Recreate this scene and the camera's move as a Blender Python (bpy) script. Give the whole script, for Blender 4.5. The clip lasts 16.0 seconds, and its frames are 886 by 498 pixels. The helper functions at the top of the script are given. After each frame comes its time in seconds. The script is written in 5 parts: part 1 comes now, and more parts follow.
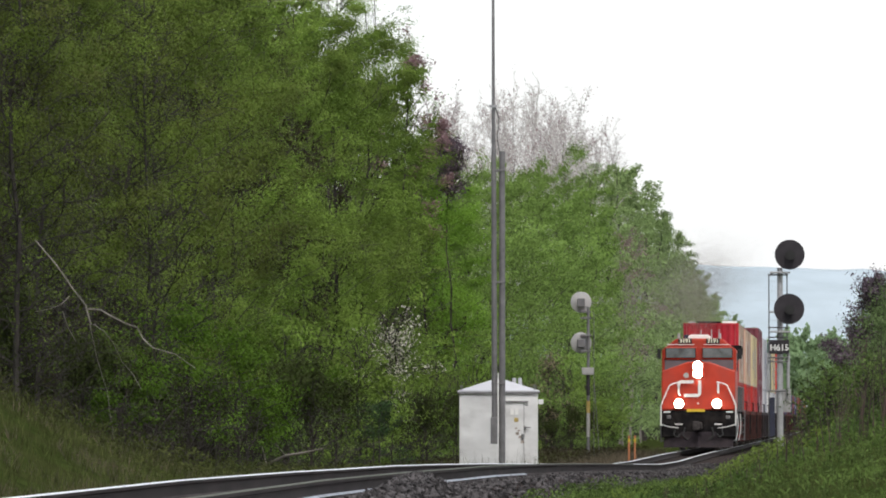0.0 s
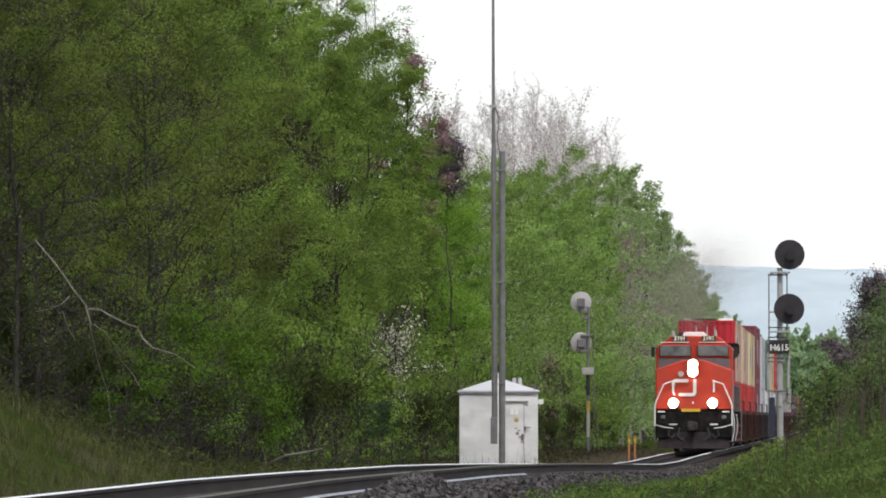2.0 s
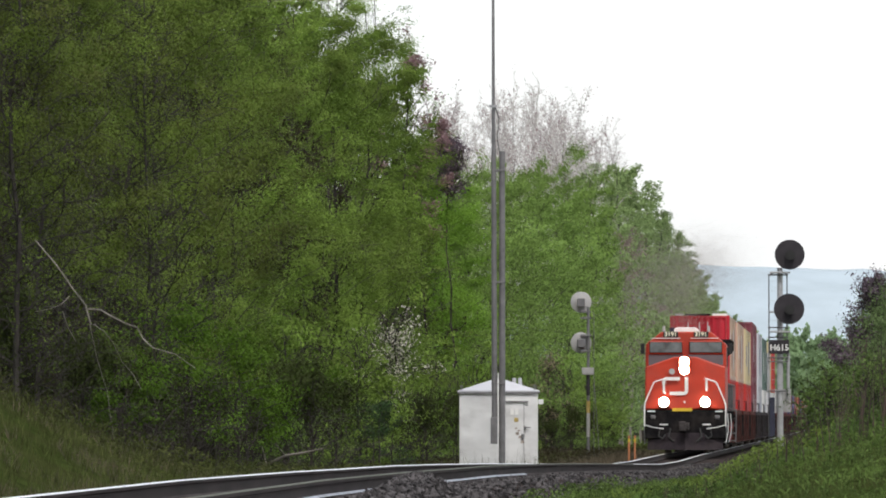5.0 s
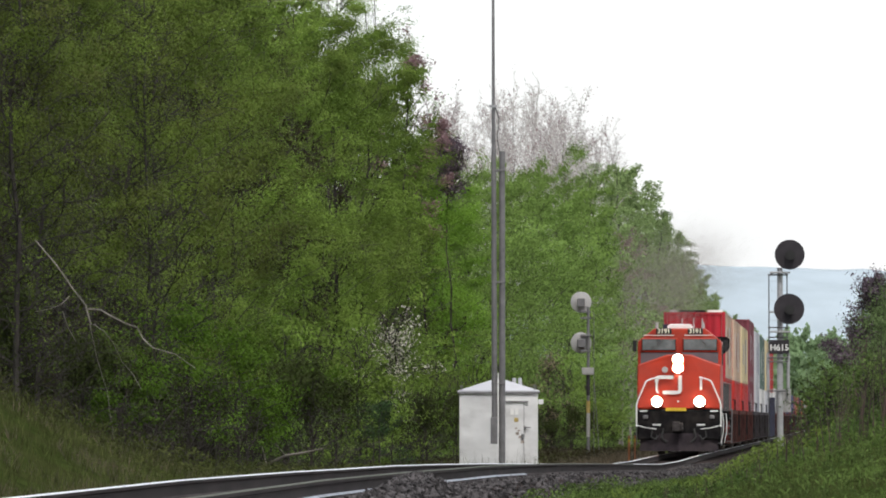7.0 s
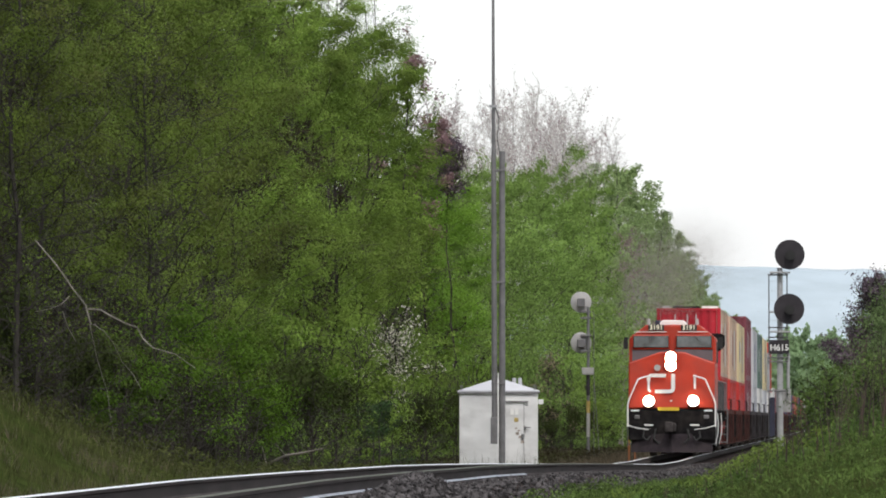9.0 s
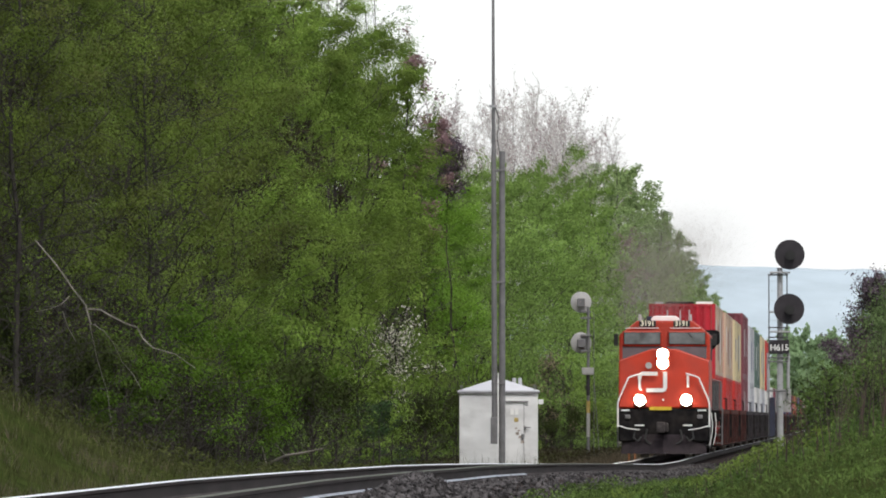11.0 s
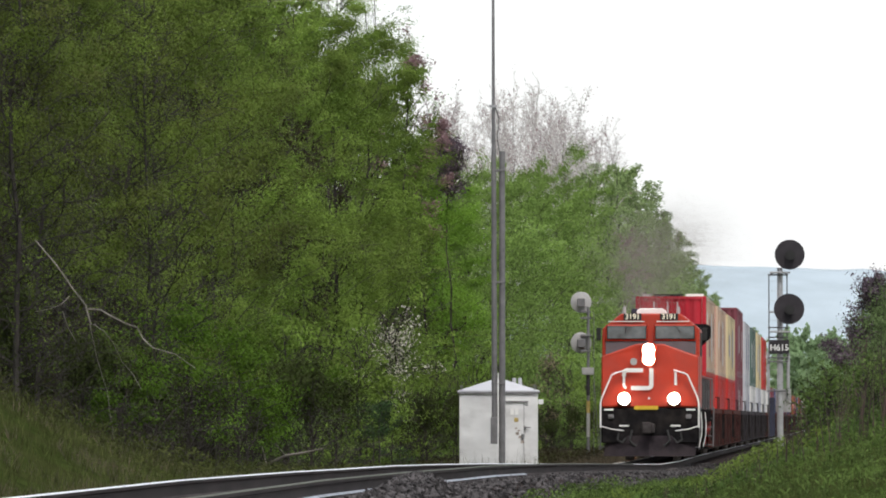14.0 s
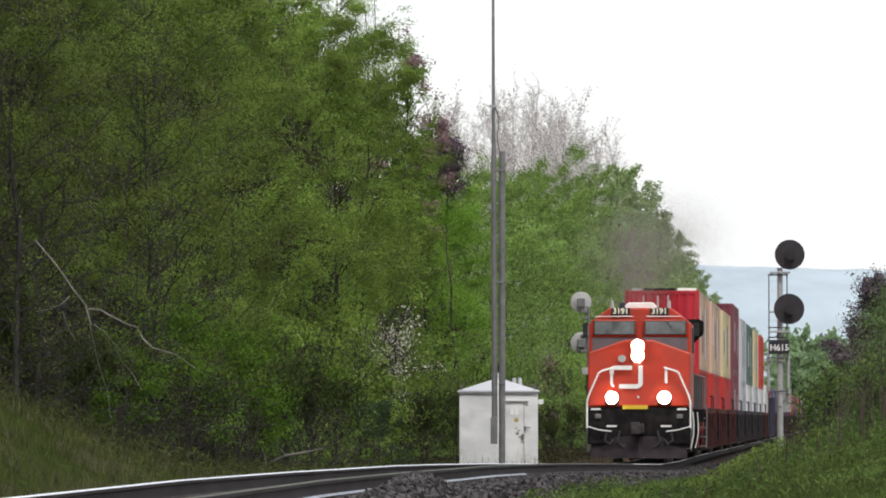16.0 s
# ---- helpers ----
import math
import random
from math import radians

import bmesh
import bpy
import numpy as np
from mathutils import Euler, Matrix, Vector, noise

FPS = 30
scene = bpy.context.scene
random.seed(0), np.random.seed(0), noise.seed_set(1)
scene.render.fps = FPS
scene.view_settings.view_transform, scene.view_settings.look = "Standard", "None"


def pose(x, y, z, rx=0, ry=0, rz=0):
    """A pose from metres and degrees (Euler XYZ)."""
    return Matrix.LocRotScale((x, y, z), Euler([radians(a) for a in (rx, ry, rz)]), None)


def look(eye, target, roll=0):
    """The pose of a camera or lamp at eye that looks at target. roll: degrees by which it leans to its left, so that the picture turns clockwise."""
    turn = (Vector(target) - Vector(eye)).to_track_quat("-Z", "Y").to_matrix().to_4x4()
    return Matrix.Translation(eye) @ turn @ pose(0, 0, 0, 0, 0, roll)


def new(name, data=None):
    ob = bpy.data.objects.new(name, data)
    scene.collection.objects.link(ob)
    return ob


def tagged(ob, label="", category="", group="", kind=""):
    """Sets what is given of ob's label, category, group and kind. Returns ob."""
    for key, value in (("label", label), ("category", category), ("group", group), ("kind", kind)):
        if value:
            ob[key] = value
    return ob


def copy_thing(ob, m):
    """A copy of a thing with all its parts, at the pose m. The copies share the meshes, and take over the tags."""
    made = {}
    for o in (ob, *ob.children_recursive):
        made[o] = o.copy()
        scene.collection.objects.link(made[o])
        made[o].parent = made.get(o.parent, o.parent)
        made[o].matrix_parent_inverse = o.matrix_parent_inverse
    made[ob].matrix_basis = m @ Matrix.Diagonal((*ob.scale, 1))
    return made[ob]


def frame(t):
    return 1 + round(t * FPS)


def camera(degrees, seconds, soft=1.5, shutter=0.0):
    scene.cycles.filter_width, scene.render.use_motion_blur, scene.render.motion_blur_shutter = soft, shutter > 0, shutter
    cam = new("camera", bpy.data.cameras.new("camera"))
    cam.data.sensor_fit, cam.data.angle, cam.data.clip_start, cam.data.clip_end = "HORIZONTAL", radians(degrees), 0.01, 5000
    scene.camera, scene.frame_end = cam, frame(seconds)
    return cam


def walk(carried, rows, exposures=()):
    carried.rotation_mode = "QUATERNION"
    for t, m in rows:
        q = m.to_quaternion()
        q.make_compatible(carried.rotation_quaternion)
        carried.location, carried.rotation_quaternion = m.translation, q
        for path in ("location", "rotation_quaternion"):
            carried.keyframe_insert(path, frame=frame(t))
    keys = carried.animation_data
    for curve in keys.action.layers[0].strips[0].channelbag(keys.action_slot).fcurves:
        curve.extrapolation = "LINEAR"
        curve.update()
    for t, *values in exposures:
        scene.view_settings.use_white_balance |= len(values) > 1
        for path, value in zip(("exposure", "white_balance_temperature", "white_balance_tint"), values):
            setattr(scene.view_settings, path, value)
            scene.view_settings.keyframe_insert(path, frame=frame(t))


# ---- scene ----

# ---------------------------------------------------------------- camera
EYE_Z = 1.29
cam = camera(7.087, 16.0, soft=1.9)
walk(cam, [(0.0, pose(0, 0, EYE_Z, 91.362, 0, 0)), (16.0, pose(0, 0, EYE_Z, 91.362, 0, 0))])

# the straight track: its middle line lies at TX0 + SLOPE * y
TX0, SLOPE = -6.335, 0.0575
HEAD = math.degrees(math.atan(SLOPE))
PROFILE_Y = [-40, 60, 75, 89, 98, 110, 122, 135, 151, 175, 205, 225, 260, 4000]
PROFILE_Z = [0.60, 0.635, 0.655, 0.635, 0.61, 0.58, 0.525, 0.455, 0.355, 0.2, 0.0, -0.04, 0.0, 0.0]


def track_x(y):
    return TX0 + SLOPE * y


def rail_z(y):
    return float(np.interp(y, PROFILE_Y, PROFILE_Z))


# ---------------------------------------------------------------- world and light
scene.view_settings.exposure = 0.0
world = bpy.data.worlds.new("overcast_sky")
scene.world = world
world.use_nodes = True
wn, wl = world.node_tree.nodes, world.node_tree.links
wn.clear()
w_out = wn.new("ShaderNodeOutputWorld")
w_sky = wn.new("ShaderNodeTexSky")
w_sky.sky_type, w_sky.sun_disc = "NISHITA", False
w_sky.sun_elevation, w_sky.sun_rotation = radians(53), radians(170)
w_sky.dust_density = 3.0
w_bg = wn.new("ShaderNodeBackground")
w_bg.inputs["Strength"].default_value = 0.05
w_cloud = wn.new("ShaderNodeBackground")
w_cloud.inputs["Strength"].default_value = 0.95
w_noise = wn.new("ShaderNodeTexNoise")
w_noise.inputs["Scale"].default_value = 3.0
w_ramp = wn.new("ShaderNodeValToRGB")
w_ramp.color_ramp.elements[0].position, w_ramp.color_ramp.elements[0].color = 0.3, (0.90, 0.95, 1.0, 1)
w_ramp.color_ramp.elements[1].position, w_ramp.color_ramp.elements[1].color = 0.6, (1.0, 1.0, 1.0, 1)
w_add = wn.new("ShaderNodeAddShader")
wl.new(w_sky.outputs["Color"], w_bg.inputs["Color"])
wl.new(w_noise.outputs["Fac"], w_ramp.inputs["Fac"])
wl.new(w_ramp.outputs["Color"], w_cloud.inputs["Color"])
wl.new(w_bg.outputs[0], w_add.inputs[0])
wl.new(w_cloud.outputs[0], w_add.inputs[1])
wl.new(w_add.outputs[0], w_out.inputs["Surface"])

sun = new("sun", bpy.data.lights.new("sun", "SUN"))
sun.data.energy, sun.data.angle, sun.data.color = 1.6, radians(12), (1.0, 0.96, 0.9)
sun.matrix_world = look((12, -30, 95), (0, 40, 0))


# ---------------------------------------------------------------- materials
def material(name, colour, rough=0.6, metal=0.0, vary=0.25, scale=6.0, bump=0.0, dirt=None, dirt_amount=0.4,
             dirt_scale=1.2, emit=0.0, stretch=(1, 1, 1), rand=0.0, island=0.0, spec=0.5, trans=0.0):
    m = bpy.data.materials.new(name)
    m.use_nodes = True
    n, l = m.node_tree.nodes, m.node_tree.links
    b = n["Principled BSDF"]
    b.inputs["Roughness"].default_value, b.inputs["Metallic"].default_value = rough, metal
    b.inputs["Specular IOR Level"].default_value = spec
    tc = n.new("ShaderNodeTexCoord")
    mp = n.new("ShaderNodeMapping")
    mp.inputs["Scale"].default_value = stretch
    l.new(tc.outputs["Object"], mp.inputs["Vector"])
    nz = n.new("ShaderNodeTexNoise")
    nz.inputs["Scale"].default_value, nz.inputs["Detail"].default_value = scale, 5.0
    l.new(mp.outputs["Vector"], nz.inputs["Vector"])
    ra = n.new("ShaderNodeMapRange")
    ra.inputs["From Min"].default_value, ra.inputs["From Max"].default_value = 0.3, 0.7
    ra.inputs["To Min"].default_value, ra.inputs["To Max"].default_value = 1 - vary, 1 + vary
    l.new(nz.outputs["Fac"], ra.inputs["Value"])
    fac = ra.outputs["Result"]

    def times(sock, amount):
        r = n.new("ShaderNodeMapRange")
        r.inputs["To Min"].default_value, r.inputs["To Max"].default_value = 1 - amount, 1 + amount
        l.new(sock, r.inputs["Value"])
        x = n.new("ShaderNodeMath")
        x.operation = "MULTIPLY"
        l.new(fac, x.inputs[0])
        l.new(r.outputs["Result"], x.inputs[1])
        return x.outputs[0]

    if rand:
        oi = n.new("ShaderNodeObjectInfo")
        fac = times(oi.outputs["Random"], rand)
    if island:
        ge = n.new("ShaderNodeNewGeometry")
        fac = times(ge.outputs["Random Per Island"], island)
    sc = n.new("ShaderNodeVectorMath")
    sc.operation = "SCALE"
    sc.inputs[0].default_value = colour
    l.new(fac, sc.inputs["Scale"])
    out = sc.outputs["Vector"]
    if dirt:
        nd = n.new("ShaderNodeTexNoise")
        nd.inputs["Scale"].default_value, nd.inputs["Detail"].default_value = dirt_scale, 6.0
        l.new(mp.outputs["Vector"], nd.inputs["Vector"])
        rd = n.new("ShaderNodeMapRange")
        rd.inputs["From Min"].default_value, rd.inputs["From Max"].default_value = 0.45, 0.72
        rd.inputs["To Max"].default_value = dirt_amount
        l.new(nd.outputs["Fac"], rd.inputs["Value"])
        mx = n.new("ShaderNodeMix")
        mx.data_type = "RGBA"
        l.new(rd.outputs["Result"], mx.inputs[0])
        l.new(out, mx.inputs[6])
        mx.inputs[7].default_value = (*dirt, 1)
        out = mx.outputs[2]
    l.new(out, b.inputs["Base Color"])
    if bump:
        bp = n.new("ShaderNodeBump")
        bp.inputs["Strength"].default_value, bp.inputs["Distance"].default_value = bump, 0.02
        l.new(nz.outputs["Fac"], bp.inputs["Height"])
        l.new(bp.outputs["Normal"], b.inputs["Normal"])
    if emit:
        l.new(out, b.inputs["Emission Color"])
        b.inputs["Emission Strength"].default_value = emit
    if trans:
        tl = n.new("ShaderNodeBsdfTranslucent")
        l.new(out, tl.inputs["Color"])
        ms = n.new("ShaderNodeMixShader")
        ms.inputs[0].default_value = trans
        l.new(b.outputs[0], ms.inputs[1])
        l.new(tl.outputs[0], ms.inputs[2])
        l.new(ms.outputs[0], n["Material Output"].inputs["Surface"])
    return m


def lamp_material(name, colour, strength):
    m = bpy.data.materials.new(name)
    m.use_nodes = True
    b = m.node_tree.nodes["Principled BSDF"]
    b.inputs["Base Color"].default_value = (*colour, 1)
    b.inputs["Emission Color"].default_value = (*colour, 1)
    b.inputs["Emission Strength"].default_value = strength
    return m


M_ground = material("meadow_soil", (0.032, 0.044, 0.012), 0.95, vary=0.5, scale=3.0, bump=0.6, spec=0.0, dirt=(0.05, 0.042, 0.022), dirt_scale=0.5)
M_ballast = material("crushed_stone", (0.046, 0.038, 0.036), 0.95, vary=0.7, scale=14.0, bump=0.8, spec=0.0, dirt=(0.03, 0.025, 0.022), dirt_scale=3.0)
M_stone = material("ballast_stone", (0.056, 0.051, 0.052), 0.85, vary=0.35, scale=9.0, island=0.92, spec=0.2, bump=0.3)
M_rail = material("weathered_rail_steel", (0.034, 0.026, 0.025), 0.85, spec=0.2, vary=0.35, scale=5.0, stretch=(1, 0.1, 1))
M_railhead = material("polished_rail_head", (0.90, 0.91, 0.93), 0.33, metal=1.0, vary=0.08, scale=6.0)
# Dark greenish tone paints the trees' reflection onto the right rail's head.
M_reflecthead = material("tree_reflection_rail_head", (0.10, 0.105, 0.085), 0.8, vary=0.2, scale=6.0, spec=0.2)
# For a bright strip added where the sky glints on the rail foot.
M_footsteel = material("glint_rail_foot", (0.42, 0.44, 0.50), 0.45, metal=1.0, vary=0.5, scale=2.5)
M_tie = material("creosoted_wood", (0.07, 0.055, 0.045), 0.9, vary=0.4, scale=8.0, bump=0.4, rand=0.3)
M_red = material("red_locomotive_paint", (0.42, 0.031, 0.009), 0.42, vary=0.10, scale=2.0, spec=0.35, dirt=(0.27, 0.045, 0.03), dirt_amount=0.45)
M_black = material("black_painted_steel", (0.016, 0.015, 0.016), 0.95, vary=0.4, scale=4.0, spec=0.0, dirt=(0.045, 0.037, 0.032), dirt_scale=2.0)
M_rubber = material("black_rubber", (0.02, 0.02, 0.02), 0.8)
M_white = material("white_paint", (0.80, 0.79, 0.77), 0.5, vary=0.08, scale=3.0)
M_yellow = material("yellow_safety_paint", (0.62, 0.42, 0.03), 0.5, vary=0.15)
M_paleyellow = material("faded_yellow_paint", (0.42, 0.31, 0.10), 0.6, vary=0.3, scale=5.0)
M_rust = material("rust_stain", (0.36, 0.30, 0.26), 0.8, vary=0.4, scale=9.0)
M_lime = material("yellow_green_weed", (0.125, 0.178, 0.038), 0.85, spec=0.1, vary=0.4, scale=0.8, island=0.4, trans=0.3)
M_orange = material("orange_post_paint", (0.40, 0.15, 0.06), 0.6, vary=0.2)
M_steel = material("galvanised_steel", (0.42, 0.42, 0.43), 0.55, metal=0.35, vary=0.18, scale=5.0, dirt=(0.25, 0.23, 0.22), dirt_scale=2.5)
M_darksteel = material("dull_grey_steel", (0.17, 0.165, 0.17), 0.6, metal=0.3, vary=0.2, scale=4.0)
M_disc = material("flat_black_disc", (0.042, 0.038, 0.043), 0.85, vary=0.2, scale=3.0, spec=0.2)
M_discback = material("weathered_aluminium_back", (0.42, 0.41, 0.41), 0.6, metal=0.2, vary=0.2, scale=4.0, dirt=(0.25, 0.22, 0.2), dirt_scale=4)
M_hut = material("white_enamelled_panel", (0.74, 0.735, 0.735), 0.6, vary=0.10, scale=1.3, dirt=(0.47, 0.46, 0.455), dirt_scale=1.1, dirt_amount=0.8, stretch=(1, 1, 1.6))
M_hutroof = material("white_roof_sheet", (0.50, 0.50, 0.53), 0.5, vary=0.06, scale=1.5)
M_bark = material("grey_brown_bark", (0.032, 0.026, 0.022), 0.9, vary=0.4, scale=5.0, bump=0.3, rand=0.2)
M_palebark = material("pale_birch_bark", (0.19, 0.17, 0.15), 0.8, vary=0.35, scale=4.0, rand=0.2)
# Twig tone lightened to carry haze and overexposure against the sky.
M_twig = material("haze_pale_twig_bark", (0.50, 0.475, 0.46), 0.9, vary=0.25, scale=4.0)
M_greytwig = material("grey_brown_twig", (0.22, 0.195, 0.18), 0.9, vary=0.25, scale=4.0)
# Brown leaf patches carry bare twigs and the dark gaps between boughs.
M_leaf = [material("leaf_olive_green", (0.112, 0.161, 0.031), 0.85, spec=0.1, vary=0.30, scale=0.5, island=0.30, rand=0.2, trans=0.25, dirt=(0.070, 0.058, 0.026), dirt_scale=0.35, dirt_amount=0.75),
          material("leaf_fresh_green", (0.170, 0.262, 0.048), 0.85, spec=0.1, vary=0.28, scale=0.5, island=0.28, rand=0.14, trans=0.25, dirt=(0.105, 0.100, 0.035), dirt_scale=0.4, dirt_amount=0.6),
          material("leaf_mid_green", (0.170, 0.262, 0.065), 0.85, spec=0.12, vary=0.28, scale=0.5, island=0.22, rand=0.18, trans=0.3),
          # Far leaves lightened and greyed, so haze sits in their colour.
          material("leaf_haze_painted_green", (0.235, 0.325, 0.130), 0.9, spec=0.1, vary=0.25, scale=0.4, island=0.18, rand=0.12, trans=0.3),
          material("leaf_purple_brown", (0.120, 0.090, 0.112), 0.85, spec=0.2, vary=0.3, scale=0.6, island=0.5, trans=0.25),
          material("leaf_bronze_bud", (0.25, 0.155, 0.165), 0.7, vary=0.3, scale=0.6, island=0.3, trans=0.3),
          material("blossom_white", (0.58, 0.56, 0.47), 0.7, vary=0.2, scale=0.6, island=0.2, trans=0.3)]
M_young = material("leaf_young_maple", (0.080, 0.145, 0.018), 0.85, spec=0.1, vary=0.3, scale=0.7, island=0.3, rand=0.15, trans=0.3)
M_bright = material("leaf_bright_green", (0.160, 0.290, 0.038), 0.85, spec=0.1, vary=0.25, scale=0.5, island=0.25, rand=0.12, trans=0.3)
M_needle = material("dark_spruce_needle", (0.034, 0.064, 0.024), 0.85, spec=0.1, vary=0.3, scale=0.8, island=0.3, rand=0.1)
M_bank = material("leaf_bank_green", (0.136, 0.196, 0.078), 0.9, vary=0.35, scale=0.8, island=0.3, rand=0.15, spec=0.05, trans=0.2)
# Leaf colour darkened so the wood's inside reads as shaded hollows.
M_inner = material("shade_brown_leaf", (0.042, 0.038, 0.022), 0.9, vary=0.4, scale=0.5, island=0.4, spec=0.05, trans=0.1)
# Shade under the wood's edge is painted into these dark leaves.
M_under = material("shade_underwood_leaf", (0.046, 0.060, 0.020), 0.9, vary=0.4, scale=0.7, island=0.35, spec=0.05, trans=0.15)
M_grass = material("grass_blade", (0.083, 0.128, 0.032), 0.8, spec=0.12, vary=0.55, scale=0.5, island=0.55, trans=0.3)
M_bankweed = material("dark_green_weed", (0.070, 0.115, 0.030), 0.8, spec=0.12, vary=0.5, scale=0.7, island=0.4, trans=0.3)
M_grassdull = material("dull_meadow_grass", (0.064, 0.074, 0.024), 0.85, spec=0.1, vary=0.55, scale=0.7, island=0.5, trans=0.3)
M_dry = material("dry_stalk", (0.055, 0.036, 0.028), 0.8, vary=0.3, scale=1.0, island=0.4)
M_bronze = material("leaf_young_bronze", (0.20, 0.165, 0.10), 0.75, vary=0.3, scale=0.6, island=0.3, trans=0.3)
M_straw = material("dry_straw", (0.10, 0.080, 0.052), 0.85, vary=0.4, scale=1.0, island=0.4)
# Aerial haze is put into the hill's pale colour and its faint glow.
M_hill = material("haze_glow_hillside", (0.340, 0.395, 0.435), 1.0, vary=0.12, scale=0.02, emit=0.25, spec=0.0)
# Pale leaf colour carries the distance haze.
M_farwood = material("far_haze_painted_leaf", (0.25, 0.36, 0.185), 0.9, vary=0.2, scale=0.3, island=0.12, trans=0.4)
# Glass colour and its blotches include painted reflections of the sky.
M_glass = material("sky_toned_cab_glass", (0.085, 0.100, 0.104), 0.10, vary=0.5, scale=2.2, spec=0.9)
M_navy = material("navy_paint", (0.02, 0.022, 0.045), 0.6)
M_headlamp = lamp_material("lit_headlamp", (1.0, 0.88, 0.68), 28.0)
M_ditch = lamp_material("lit_ditch_lamp", (1.0, 0.84, 0.62), 28.0)


# ---------------------------------------------------------------- mesh helpers
def mesh_object(name, verts, faces, mat, parent=None, label="", smooth=False):
    me = bpy.data.meshes.new(name)
    me.from_pydata([tuple(v) for v in verts], [], [tuple(f) for f in faces])
    me.materials.append(mat)
    if smooth:
        me.polygons.foreach_set("use_smooth", [True] * len(me.polygons))
    ob = new(name, me)
    ob.parent = parent
    if label:
        ob["label"] = label
    return ob


def part(name, bm, mat, parent=None, label=""):
    me = bpy.data.meshes.new(name)
    bmesh.ops.recalc_face_normals(bm, faces=bm.faces[:])
    bm.to_mesh(me)
    bm.free()
    me.materials.append(mat)
    ob = new(name, me)
    ob.parent = parent
    if label:
        ob["label"] = label
    return ob


def box(bm, x0, x1, y0, y1, z0, z1, bevel=0.0):
    r = bmesh.ops.create_cube(bm, size=1.0)
    for v in r["verts"]:
        v.co = Vector((x0 + (v.co.x + 0.5) * (x1 - x0), y0 + (v.co.y + 0.5) * (y1 - y0), z0 + (v.co.z + 0.5) * (z1 - z0)))
    if bevel:
        edges = list({e for v in r["verts"] for e in v.link_edges})
        bmesh.ops.bevel(bm, geom=edges, offset=bevel, segments=2, affect="EDGES", profile=0.5)
    return bm


def rod(bm, a, b, r, r2=None, sides=8):
    a, b = Vector(a), Vector(b)
    m = Matrix.Translation((a + b) / 2) @ (b - a).to_track_quat("Z", "Y").to_matrix().to_4x4()
    bmesh.ops.create_cone(bm, cap_ends=True, segments=sides, radius1=r, radius2=r if r2 is None else r2, depth=(b - a).length, matrix=m)
    return bm


def tube(bm, points, r, sides=6):
    for a, b in zip(points, points[1:]):
        rod(bm, a, b, r, sides=sides)
    return bm


def prism(bm, outline, y0, y1):
    """An outline of (x, z) carried from y0 to y1."""
    f = [bm.verts.new((x, y0, z)) for x, z in outline]
    k = [bm.verts.new((x, y1, z)) for x, z in outline]
    bm.faces.new(f)
    bm.faces.new(k[::-1])
    for i in range(len(f)):
        j = (i + 1) % len(f)
        bm.faces.new((f[i], k[i], k[j], f[j]))
    return bm


def bevel_all(bm, w, segments=2):
    bmesh.ops.bevel(bm, geom=bm.edges[:], offset=w, segments=segments, affect="EDGES", profile=0.5, clamp_overlap=True)
    return bm


def writing(text, size, mat, parent, m, name="lettering", label=""):
    cu = bpy.data.curves.new("lettering", "FONT")
    cu.body, cu.size, cu.align_x, cu.align_y, cu.extrude, cu.offset = text, size, "CENTER", "CENTER", 0.004, size * 0.02
    tmp = bpy.data.objects.new("lettering", cu)
    scene.collection.objects.link(tmp)
    bpy.context.view_layer.update()
    me = bpy.data.meshes.new_from_object(tmp)
    bpy.data.objects.remove(tmp)
    me.materials.clear()
    me.materials.append(mat)
    ob = new(name, me)
    ob.parent = parent
    ob.matrix_basis = m
    if label:
        ob["label"] = label
    return ob


def thing(name, label, category, m=None, group="", kind=""):
    ob = new(name)
    ob.empty_display_size = 0.2
    if m is not None:
        ob.matrix_basis = m
    return tagged(ob, label, category, group, kind)


# ---------------------------------------------------------------- ground
def smooth(a, b, x):
    t = min(1.0, max(0.0, (x - a) / (b - a)))
    return t * t * (3 - 2 * t)


def ground_z(x, y):
    u = x - track_x(y)
    base = rail_z(y) - 0.42
    z = base - 0.10 * smooth(2.6, 4.0, abs(u))
    right = smooth(3.4, 8.5, u) * 1.35 * smooth(45, 95, y) * (1 - 0.55 * smooth(170, 300, y))
    left = smooth(4.0, 10.5, -u) * 2.3 * (1 - smooth(118, 156, y)) + smooth(9.0, 20.0, -u) * 0.6
    z += right + left
    z -= 0.55 * smooth(3.0, 5.0, u) * (1 - smooth(30, 80, y))
    z += 0.10 * noise.noise((x * 0.35, y * 0.2, 0.0)) * smooth(2.5, 4.0, abs(u))
    return z


def build_ground():
    ys = [-60, -30, 0, 20] + list(np.arange(30, 320, 3.0)) + [330, 345, 360, 380, 400, 430, 470, 520, 600, 700, 850, 1000, 1300, 1700, 2200, 3000, 4500]
    us = [-4000, -1500, -600, -250, -120, -60, -40, -30, -24, -20, -17] + list(np.arange(-15, 15.1, 0.75)) + [17, 20, 24, 30, 40, 60, 120, 250, 600, 1500, 4000]
    verts = [(track_x(y) + u, y, ground_z(track_x(y) + u, y)) for y in ys for u in us]
    n = len(us)
    faces = [(j * n + i, j * n + i + 1, (j + 1) * n + i + 1, (j + 1) * n + i) for j in range(len(ys) - 1) for i in range(n - 1)]
    ob = mesh_object("ground", verts, faces, M_ground, smooth=True)
    tagged(ob, "grassy ground with banks on both sides of the railway", "ground", kind="structure")


build_ground()


